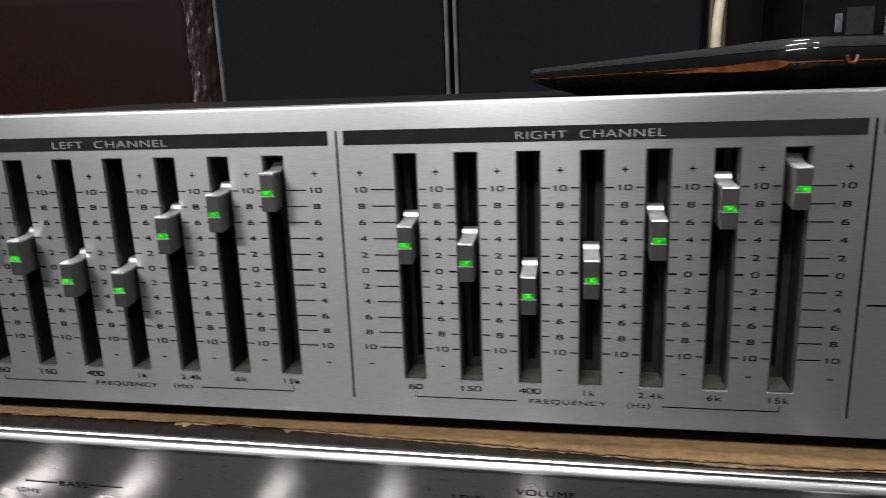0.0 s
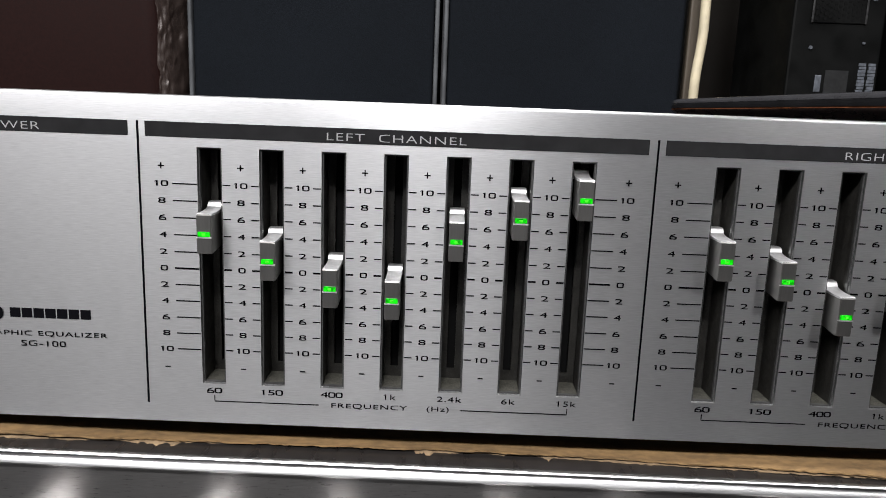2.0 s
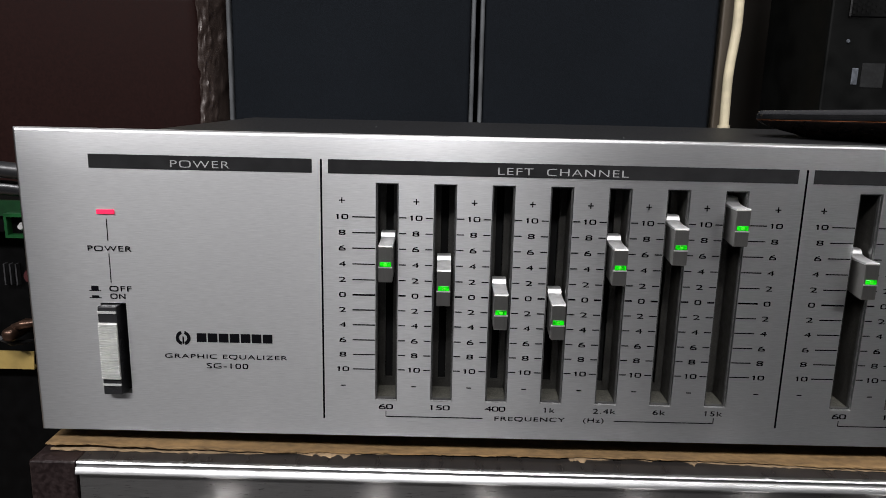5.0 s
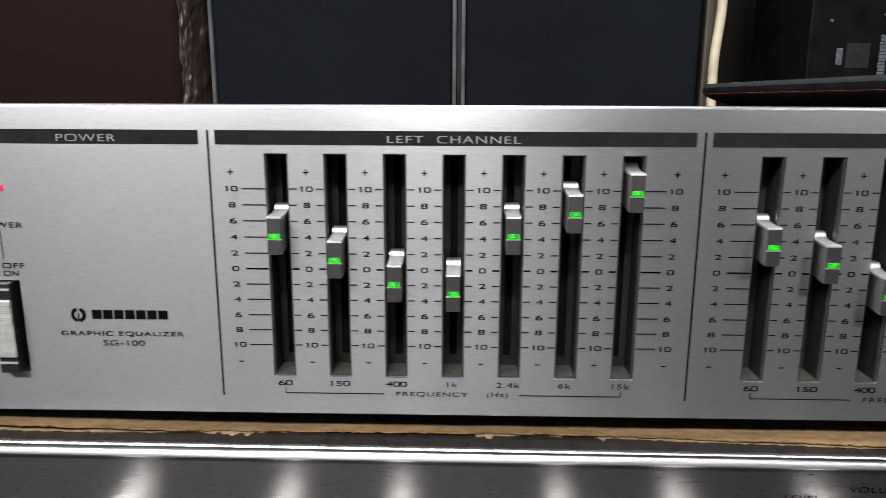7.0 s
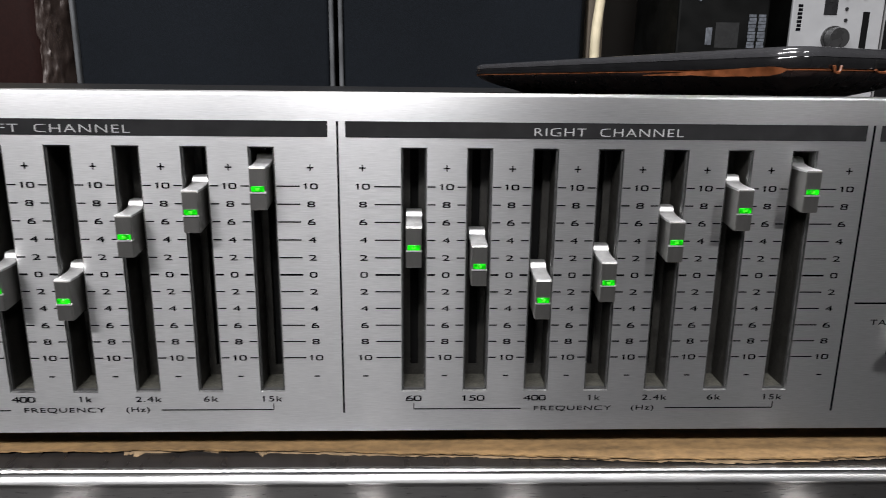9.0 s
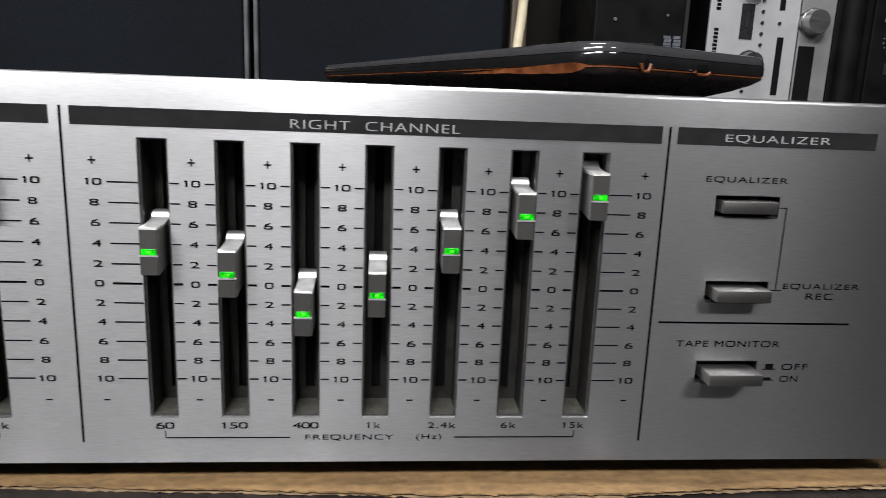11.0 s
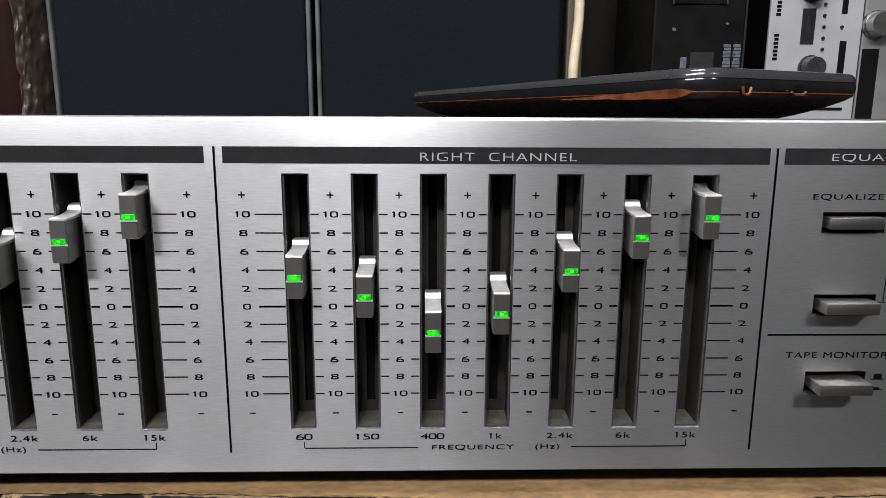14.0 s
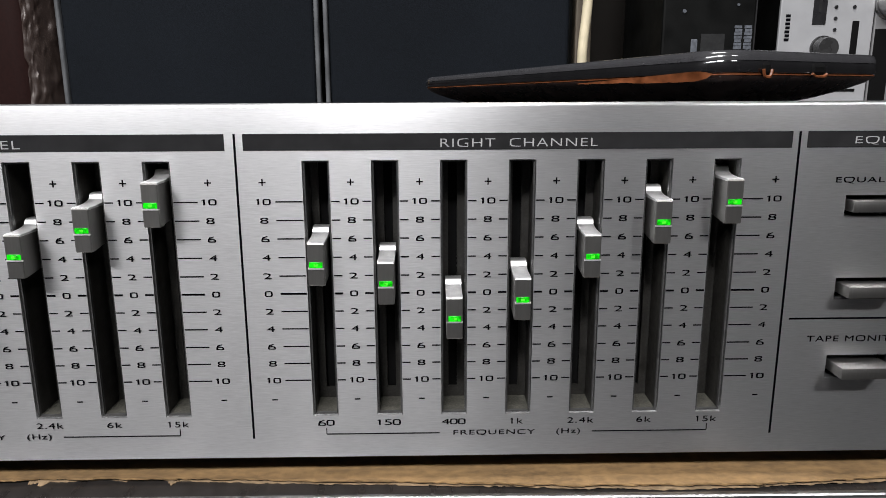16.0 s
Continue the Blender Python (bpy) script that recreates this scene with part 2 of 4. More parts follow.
def film_material():
    """Thin clear plastic film: mostly see-through, with a glossy skin."""
    m = bpy.data.materials.new("clear_film")
    m.use_nodes = True
    nt = m.node_tree
    n, l = nt.nodes, nt.links
    n.clear()
    out, mix = n.new("ShaderNodeOutputMaterial"), n.new("ShaderNodeMixShader")
    clear, gloss = n.new("ShaderNodeBsdfTransparent"), n.new("ShaderNodeBsdfGlossy")
    haze, mix2 = n.new("ShaderNodeBsdfDiffuse"), n.new("ShaderNodeMixShader")
    clear.inputs[0].default_value = (0.85, 0.80, 0.77, 1)
    haze.inputs[0].default_value = (0.055, 0.039, 0.033, 1)
    gloss.inputs["Roughness"].default_value = 0.42
    gloss.inputs["Color"].default_value = (0.9, 0.85, 0.82, 1)
    mix.inputs[0].default_value = 0.055
    mix2.inputs[0].default_value = 0.5
    l.new(clear.outputs[0], mix2.inputs[1])
    l.new(haze.outputs[0], mix2.inputs[2])
    l.new(mix2.outputs[0], mix.inputs[1])
    l.new(gloss.outputs[0], mix.inputs[2])
    l.new(mix.outputs[0], out.inputs[0])
    return m


FILM = film_material()

# ---------------------------------------------------------------- mesh helpers


def thing(name, label, category, place=(0, 0, 0), group="", kind=""):
    ob = new(name)
    ob.empty_display_size = 0.02
    ob.location = place
    return tagged(ob, label, category, group, kind)


def part(name, bm, material, parent=None, label=""):
    """Links a bmesh, built in world coordinates, as one mesh object under a thing or a part."""
    data = bpy.data.meshes.new(name)
    bmesh.ops.recalc_face_normals(bm, faces=bm.faces)
    bm.to_mesh(data)
    bm.free()
    data.materials.append(material)
    ob = new(name, data)
    if parent:
        at = Vector(parent.location)
        up = parent.parent
        while up:
            at = at + Vector(up.location)
            up = up.parent
        data.transform(Matrix.Translation(-at))
        ob.parent = parent
    if label:
        ob["label"] = label
    return ob


def smooth(ob, angle=35):
    ob.data.polygons.foreach_set("use_smooth", [True] * len(ob.data.polygons))
    ob.data.set_sharp_from_angle(angle=radians(angle))
    return ob


def box(bm, x0, x1, y0, y1, z0, z1, bevel=0.0, seg=2):
    vs = [bm.verts.new((x, y, z)) for x in (x0, x1) for y in (y0, y1) for z in (z0, z1)]
    idx = ((0, 1, 3, 2), (4, 6, 7, 5), (0, 4, 5, 1), (2, 3, 7, 6), (0, 2, 6, 4), (1, 5, 7, 3))
    fs = [bm.faces.new([vs[i] for i in f]) for f in idx]
    if bevel > 0:
        es = list({e for f in fs for e in f.edges})
        bmesh.ops.bevel(bm, geom=es, offset=bevel, segments=seg, affect="EDGES", profile=0.5)
    return bm


def boxed(*a, **k):
    return box(bmesh.new(), *a, **k)


def plate(xs, zs, hole, y0, y1):
    """An upright plate from y0 (front) to y1 over the grid xs by zs, without the cells for which hole(i, j) holds."""
    bm = bmesh.new()
    vert = {}

    def v(i, j, k):
        if (i, j, k) not in vert:
            vert[i, j, k] = bm.verts.new((xs[i], (y0, y1)[k], zs[j]))
        return vert[i, j, k]

    nx, nz = len(xs) - 1, len(zs) - 1
    solid = lambda i, j: 0 <= i < nx and 0 <= j < nz and not hole(i, j)
    for i in range(nx):
        for j in range(nz):
            if not solid(i, j):
                continue
            bm.faces.new((v(i, j, 0), v(i + 1, j, 0), v(i + 1, j + 1, 0), v(i, j + 1, 0)))
            bm.faces.new((v(i, j, 1), v(i, j + 1, 1), v(i + 1, j + 1, 1), v(i + 1, j, 1)))
            if not solid(i - 1, j):
                bm.faces.new((v(i, j, 0), v(i, j + 1, 0), v(i, j + 1, 1), v(i, j, 1)))
            if not solid(i + 1, j):
                bm.faces.new((v(i + 1, j, 0), v(i + 1, j, 1), v(i + 1, j + 1, 1), v(i + 1, j + 1, 0)))
            if not solid(i, j - 1):
                bm.faces.new((v(i, j, 0), v(i, j, 1), v(i + 1, j, 1), v(i + 1, j, 0)))
            if not solid(i, j + 1):
                bm.faces.new((v(i, j + 1, 0), v(i + 1, j + 1, 0), v(i + 1, j + 1, 1), v(i, j + 1, 1)))
    return bm


def prism(bm, outline, x0, x1):
    """Extrudes a (y, z) outline from x0 to x1."""
    a = [bm.verts.new((x0, y, z)) for y, z in outline]
    b = [bm.verts.new((x1, y, z)) for y, z in outline]
    bm.faces.new(a)
    bm.faces.new(b[::-1])
    for i in range(len(a)):
        j = (i + 1) % len(a)
        bm.faces.new((a[i], b[i], b[j], a[j]))
    return bm


def disc(bm, cx, y0, y1, cz, r0, r1, n=32):
    """A stub along y: radius r0 at y0 (front), r1 at y1."""
    a = [bm.verts.new((cx + r0 * math.cos(t), y0, cz + r0 * math.sin(t))) for t in (2 * math.pi * i / n for i in range(n))]
    b = [bm.verts.new((cx + r1 * math.cos(t), y1, cz + r1 * math.sin(t))) for t in (2 * math.pi * i / n for i in range(n))]
    bm.faces.new(a)
    bm.faces.new(b[::-1])
    for i in range(n):
        j = (i + 1) % n
        bm.faces.new((a[i], a[j], b[j], b[i]))
    return bm


def tube(bm, points, radius, n=10):
    rings = []
    pts = [Vector(p) for p in points]
    for i, p in enumerate(pts):
        d = (pts[min(i + 1, len(pts) - 1)] - pts[max(i - 1, 0)]).normalized()
        side = d.cross(Vector((0, 1, 0.01))).normalized()
        other = d.cross(side)
        rings.append([bm.verts.new(p + radius * (math.cos(t) * side + math.sin(t) * other)) for t in (2 * math.pi * k / n for k in range(n))])
    for a, b in zip(rings, rings[1:]):
        for k in range(n):
            bm.faces.new((a[k], a[(k + 1) % n], b[(k + 1) % n], b[k]))
    bm.faces.new(rings[0])
    bm.faces.new(rings[-1][::-1])
    return bm


TEXTS = {}


def squared(text, co, fs):
    """Pushes the outlines of the round letters towards rounded rectangles, as the extended face of the print has them."""
    island = list(range(len(co)))

    def root(i):
        while island[i] != i:
            i = island[i]
        return i

    for f in fs:
        for i in f[1:]:
            a, b = root(f[0]), root(i)
            island[max(a, b)] = min(a, b)
    sets = {}
    for i in range(len(co)):
        sets.setdefault(root(i), []).append(i)
    letters = text.replace(" ", "")
    groups = sorted(sets.values(), key=lambda g: min(co[i].x for i in g))
    if len(groups) != len(letters):
        return
    for ch, g in zip(letters, groups):
        if ch not in "OCGQS025869":
            continue
        x0, x1 = min(co[i].x for i in g), max(co[i].x for i in g)
        y0, y1 = min(co[i].y for i in g), max(co[i].y for i in g)
        cx, cy, hx, hy = (x0 + x1) / 2, (y0 + y1) / 2, (x1 - x0) / 2, (y1 - y0) / 2
        for i in g:
            u, w = (co[i].x - cx) / hx, (co[i].y - cy) / hy
            far, most = math.hypot(u, w), max(abs(u), abs(w), 1e-6)
            k = min(1 + (0.30 if ch in "825" else 0.62) * (far / most - 1), 1 / most)
            co[i].x, co[i].y = cx + u * k * hx, cy + w * k * hy


def glyphs(text, offset):
    """Vertices and faces of a text in the built-in font, over the unit square about its centre."""
    if (text, offset) not in TEXTS:
        curve = bpy.data.curves.new("lettering", "FONT")
        curve.body, curve.resolution_u, curve.offset = text, 5, offset
        curve.space_character = 0.9 if text.isdigit() else 1.12
        ob = new("lettering", curve)
        bpy.context.view_layer.update()
        data = bpy.data.meshes.new_from_object(ob.evaluated_get(bpy.context.evaluated_depsgraph_get()))
        co = [v.co.copy() for v in data.vertices]
        fs = [tuple(p.vertices) for p in data.polygons]
        squared(text, co, fs)
        bpy.data.objects.remove(ob)
        bpy.data.curves.remove(curve)
        bpy.data.meshes.remove(data)
        lo = (min(c.x for c in co), min(c.y for c in co))
        hi = (max(c.x for c in co), max(c.y for c in co))
        TEXTS[text, offset] = ([((c.x - lo[0]) / (hi[0] - lo[0]) - 0.5, (c.y - lo[1]) / (hi[1] - lo[1]) - 0.5) for c in co], fs)
    return TEXTS[text, offset]


def write(bm, text, cx, cz, width, height, y=-0.00012, bold=0.003):
    """Lays a word on the panel; a second pass, a hair aside and higher, gives the strokes their weight."""
    co, fs = glyphs(text, 0.0 if bold else -0.008)
    if text[0] == "1":
        # the flag of the figure one
        x, top = cx - width / 2, cz + height / 2
        bm.faces.new([bm.verts.new((px, y, pz)) for px, pz in ((x - 0.00036, top - 0.00042), (x - 0.00030, top - 0.00020), (x + 0.00002, top), (x + 0.00002, top - 0.00024))])
    for k in range(2 if bold else 1):
        side, rise = ((k - 0.5) * 0.00003, (k - 0.5) * 0.00007) if bold else (0.0, 0.0)
        vs = [bm.verts.new((cx + u * width + side, y - 0.00001 * k, cz + w * height + rise)) for u, w in co]
        for f in fs:
            try:
                bm.faces.new([vs[i] for i in f])
            except ValueError:
                pass
    return bm


def flat(bm, x0, x1, z0, z1, y=-0.00010):
    """A printed patch of ink, a hair proud of the panel."""
    return box(bm, x0, x1, y, 0.00005, z0, z1)


# ---------------------------------------------------------------- the room
def room():
    x0, x1, y0, y1, h = -2.2, 2.4, -2.4, 1.6, 2.6
    tagged(part("floor", boxed(x0, x1, y0, y1, -0.1, 0), FLOORM), "worn grey floor of the dim room", "floor", kind="structure")
    tagged(part("ceiling", boxed(x0, x1, y0, y1, h, h + 0.1), CEILM), "plain off-white ceiling over the unseen lamps", "ceiling", kind="structure")
    for name, b in (("wall_north", (x0, x1, y1, y1 + 0.1)), ("wall_south", (x0, x1, y0 - 0.1, y0)), ("wall_west", (x0 - 0.1, x0, y0, y1)), ("wall_east", (x1, x1 + 0.1, y0, y1))):
        tagged(part(name, boxed(*b, 0, h), WALLM), "plain dim painted wall of the room", "wall", kind="structure")


room()
SHELF_Z = 0.745
RT = Z0 - 0.0078     # top of the receiver


def shelf():
    t = thing("shelf_unit", "dark wooden shelf carrying the stacked audio equipment", "shelf", (0, 0.4, 0))
    part("top_board", boxed(-1.1, 1.1, -0.05, 1.1, SHELF_Z - 0.03, SHELF_Z, 0.002), SHELFM, t)
    for x in (-1.08, 1.04):
        for y in (-0.03, 1.04):
            part("leg", boxed(x, x + 0.04, y, y + 0.04, 0, SHELF_Z - 0.03, 0.002), SHELFM, t)


shelf()


# ---------------------------------------------------------------- receiver below
KNOB_X = (-0.1620, -0.1127, -0.0768, -0.0271, 0.0104, 0.0550, 0.1400)
TONE = (("BASS", -0.0875, -0.0262, 0.0097), ("50Hz", -0.1042, -0.0294, 0.0082), ("VOLUME", 0.0582, -0.0181, 0.0160), ("LEVEL", 0.0375, -0.0211, 0.0100))
LINE = (-0.1044, -0.0930, -0.0820, -0.0706, -0.0263)


def receiver():
    x0, x1 = -0.1978, 0.2900
    yf = -0.0063
    base = SHELF_Z + 0.010
    t = thing("stereo_receiver", "vintage stereo receiver with brushed silver front and dark wooden sides", "receiver", (0.045, 0.15, SHELF_Z))
    part("chassis", boxed(x0 + 0.002, x1 - 0.002, 0.0125, 0.30, base, RT - 0.0032), CHASSIS, t)
    part("top_cover", boxed(x0 - 0.0006, x1 + 0.0006, yf + 0.0017, 0.30, RT - 0.0030, RT - 0.0001, 0.0002), TOPCOVER, t, "dark satin top cover")
    # front plate: flat face below a stepped bright moulding
    z = lambda d: RT + d
    face = [(yf + 0.0008, base), (yf + 0.0008, z(-0.0037)), (0.0122, z(-0.0037)), (0.0122, base)]
    smooth(part("front_panel", prism(bmesh.new(), face, x0, x1), ALU_LOW, t))
    lip = [(yf + 0.0006, z(-0.0036)), (yf - 0.0010, z(-0.0035)), (yf - 0.0011, z(-0.0031)), (yf - 0.0008, z(-0.0024)), (yf - 0.0002, z(-0.0016)), (yf + 0.0003, z(-0.0013)), (yf + 0.00045, z(-0.0012)),
           (yf + 0.00045, z(-0.0010)), (yf + 0.0001, z(-0.0009)), (yf + 0.0001, z(-0.0005)), (yf + 0.0004, z(-0.0001)), (yf + 0.0008, z(0)), (yf + 0.0016, z(0)), (yf + 0.0016, z(-0.0036))]
    smooth(part("bright_moulding", prism(bmesh.new(), lip, x0 - 0.0003, x1 + 0.0003), CHROME, t, "polished aluminium moulding along the upper edge"), 20)
    for name, a, b in (("side_panel", x0 - 0.0141, x0 - 0.0008), ("side_panel", x1 + 0.0008, x1 + 0.0141)):
        part(name, boxed(a, b, yf + 0.0003, 0.31, base - 0.004, RT - 0.0002, 0.0005), CHEEK, t, "dark walnut side panel")
    for x in (x0 + 0.03, x1 - 0.03):
        for y in (0.03, 0.27):
            part("foot", disc_up(x, y, SHELF_Z, base, 0.014), PLASTIC, t)
    # control knobs low on the face; their glints show on the brushed metal above them
    for x in KNOB_X:
        kn = smooth(part("control_knob", disc(bmesh.new(), x, -0.0260, yf + 0.0008, Z0 - 0.0415, 0.0100, 0.0106, 40), SATIN, t, "round polished control knob"), 30)
        part("knob_skirt", disc(bmesh.new(), x, yf - 0.0020, yf + 0.0007, Z0 - 0.0415, 0.0120, 0.0124, 40), SATIN, kn)
    ink = yf + 0.0006
    for text, x, d, w in TONE:
        part("lettering", write(bmesh.new(), text, x, Z0 + d, w, 0.0017, ink), INK, t, "small black control lettering")
    bm = bmesh.new()
    box(bm, LINE[0], LINE[1], ink, ink + 0.0001, Z0 + LINE[4], Z0 + LINE[4] + 0.0003)
    box(bm, LINE[2], LINE[3], ink, ink + 0.0001, Z0 + LINE[4], Z0 + LINE[4] + 0.0003)
    part("guide_line", bm, INK, t)
    t.rotation_euler.y = 0.004


def disc_up(cx, cy, z0, z1, r, n=24):
    bm = bmesh.new()
    a = [bm.verts.new((cx + r * math.cos(2 * math.pi * i / n), cy + r * math.sin(2 * math.pi * i / n), z0)) for i in range(n)]
    b = [bm.verts.new((v.co.x, v.co.y, z1)) for v in a]
    bm.faces.new(a[::-1])
    bm.faces.new(b)
    for i in range(n):
        j = (i + 1) % n
        bm.faces.new((a[i], a[j], b[j], b[i]))
    return bm


receiver()


# ---------------------------------------------------------------- cardboard between the units
def ramp(x, *points):
    """Straight lines between (x, value) pairs."""
    for (a, va), (b, vb) in zip(points, points[1:]):
        if x <= b:
            return va + (vb - va) * max(0.0, (x - a) / (b - a))
    return points[-1][1]


def card_sheet(x0, x1, top_z, thick, front, seed, ragged, rest=None):
    """One layer of flattened corrugated card with a torn, fibrous front edge; rest: height on which its rear lies."""
    nx, ny = 620, 6
    bm = bmesh.new()
    top, bot = [], []
    for i in range(nx + 1):
        x = x0 + (x1 - x0) * i / nx
        n = lambda s, q: noise.noise((x * s, seed, q))
        torn = 0.0007 * n(40, 0) + 0.0006 * n(170, 3) + 0.0003 * n(800, 5)
        ht = 0.00022 * n(45, 7) + 0.00010 * n(700, 9)
        hb = ragged * (0.9 * n(48, 11) + 0.7 * n(210, 13) + 0.6 * n(900, 15))
        zt, zb = top_z(x) + ht, top_z(x) - thick(x) + hb
        zb = min(zb, zt - 0.00022)
        a, b = [], []
        for k in range(ny + 1):
            f = k / ny
            y = front(x) + torn + f * f * (0.20 - front(x))
            z = top_z(x) + 0.00025 * noise.noise((x * 90, y * 70, seed))
            a.append(bm.verts.new((x, y, zt if k == 0 else z)))
            low = zb if k == 0 else z - thick(x)
            if rest and k > 2:
                low = rest
            b.append(bm.verts.new((x, y + (0.0004 * n(500, 17) if k == 0 else 0.0), low)))
        top.append(a)
        bot.append(b)
    for i in range(nx):
        for k in range(ny):
            bm.faces.new((top[i][k], top[i + 1][k], top[i + 1][k + 1], top[i][k + 1]))
            bm.faces.new((bot[i][k], bot[i][k + 1], bot[i + 1][k + 1], bot[i + 1][k]))
        bm.faces.new((top[i][0], bot[i][0], bot[i + 1][0], top[i + 1][0]))
        bm.faces.new((top[i][ny], top[i + 1][ny], bot[i + 1][ny], bot[i][ny]))
    for i in (0, nx):
        bm.faces.new(top[i] + bot[i][::-1])
    return bm


def cardboard():
    t = thing("cardboard_sheet", "flattened brown corrugated cardboard with a torn edge between the two units", "cardboard", (0, 0.1, RT))
    upper = lambda x: Z0 + ramp(x, (-0.21, -0.0041), (-0.17, -0.0050), (-0.12, -0.0062), (0.21, -0.0062))
    front = lambda x: ramp(x, (-0.21, -0.0006), (-0.15, 0.0006), (-0.108, 0.0018), (-0.055, 0.0023), (-0.02, 0.0018), (0.007, 0.0006), (0.040, -0.0008), (0.070, -0.0026), (0.10, -0.0042), (0.127, -0.0041), (0.164, -0.0018), (0.21, -0.0010))
    second = lambda x: Z0 + ramp(x, (-0.21, -0.0061), (-0.15, -0.0067), (-0.08, -0.0070), (0.0, -0.0072), (0.21, -0.0073))
    set_back = lambda x: ramp(x, (-0.21, 0.0002), (-0.16, 0.0004), (-0.11, 0.0010), (-0.07, 0.0034), (-0.05, 0.0004), (-0.035, 0.0016), (-0.01, 0.0008), (0.03, 0.0003), (0.21, 0.0002))
    part("upper_layer", card_sheet(-0.2090, 0.2080, upper, lambda x: 0.00045, front, 1.7, 0.00016), CARD, t)
    part("fluting", card_sheet(-0.2050, 0.2050, lambda x: upper(x) - 0.0004, lambda x: upper(x) - 0.0004 - second(x), lambda x: front(x) + 0.0120, 4.2, 0.0001), CARD_EDGE, t, "shadowed corrugated core")
    part("lower_layer", card_sheet(-0.2080, 0.2070, second, lambda x: 0.00048, lambda x: front(x) + set_back(x), 8.9, 0.0003, RT + 0.00005), CARD_EDGE, t)
    # torn scraps that stick out from under the edge and lie on the receiver
    for x, w, reach, s in ((-0.1262, 0.0190, 0.0042, 1), (-0.1010, 0.0060, 0.0014, 6), (-0.0760, 0.0110, 0.0012, 7), (-0.0520, 0.0056, 0.0034, 3), (-0.0310, 0.0080, 0.0015, 5), (-0.0174, 0.0030, 0.0034, 4)):
        bm = bmesh.new()
        n = 29
        rows = []
        for i in range(n):
            f = i / (n - 1)
            px = x - w / 2 + w * f
            out = reach * math.sin(math.pi * (0.04 + 0.92 * f)) ** 0.6 * max(0.2, 0.8 + 0.7 * noise.noise((px * 450, s, 0)) + 0.35 * noise.noise((px * 1800, s, 2)))
            y0 = front(px) + set_back(px) + 0.0015
            tip = front(px) + set_back(px) + 0.0006 - out
            zm = RT + 0.0005 + 0.0002 * noise.noise((px * 600, s, 5))
            mid = (y0 + tip) / 2
            rows.append([bm.verts.new(p) for p in ((px, y0, second(px) - 0.0001), (px, mid, zm + 0.0002), (px, tip, RT + 0.0004), (px, tip + 0.0001, RT + 0.00002), (px, y0, RT + 0.00002))])
        for a, b in zip(rows, rows[1:]):
            for k in range(5):
                bm.faces.new((a[k], b[k], b[(k + 1) % 5], a[(k + 1) % 5]))
        bm.faces.new(rows[0])
        bm.faces.new(rows[-1][::-1])
        part("torn_flap", bm, CARD_EDGE, t, "pale torn scrap of card sticking out from the edge")


cardboard()

# ---------------------------------------------------------------- graphic equalizer
TOP = 0.0830
SLOT_W, SLOT_Z0, SLOT_Z1 = 0.0063, 0.0114, 0.0747
BUTTONS = ((0.0608, 0.0659, 0.0016), (0.0404, 0.0458, 0.0040), (0.0201, 0.0261, 0.0052))
SCALE = [(0.0652, "10"), (0.0608, "8"), (0.0564, "6"), (0.0519, "4"), (0.0474, "2"), (0.0430, "0"), (0.0386, "2"), (0.0342, "4"), (0.0297, "6"), (0.0253, "8"), (0.0209, "10")]
NAMES = ("60", "150", "400", "1k", "2.4k", "6k", "15k")
WIDTHS = (0.0041, 0.0055, 0.0060, 0.0029, 0.0066, 0.0037, 0.0049)
LEVELS = {"left": (0.0533, 0.0469, 0.0404, 0.0379, 0.0538, 0.0598, 0.0654), "right": (0.0514, 0.0468, 0.0382, 0.0427, 0.0529, 0.0608, 0.0654)}


def up(z):
    return Z0 + z


eq = thing("graphic_equalizer", "silver two-channel graphic equalizer with brushed front and green-lit sliders on cardboard", "equalizer", (0, 0.09, Z0))


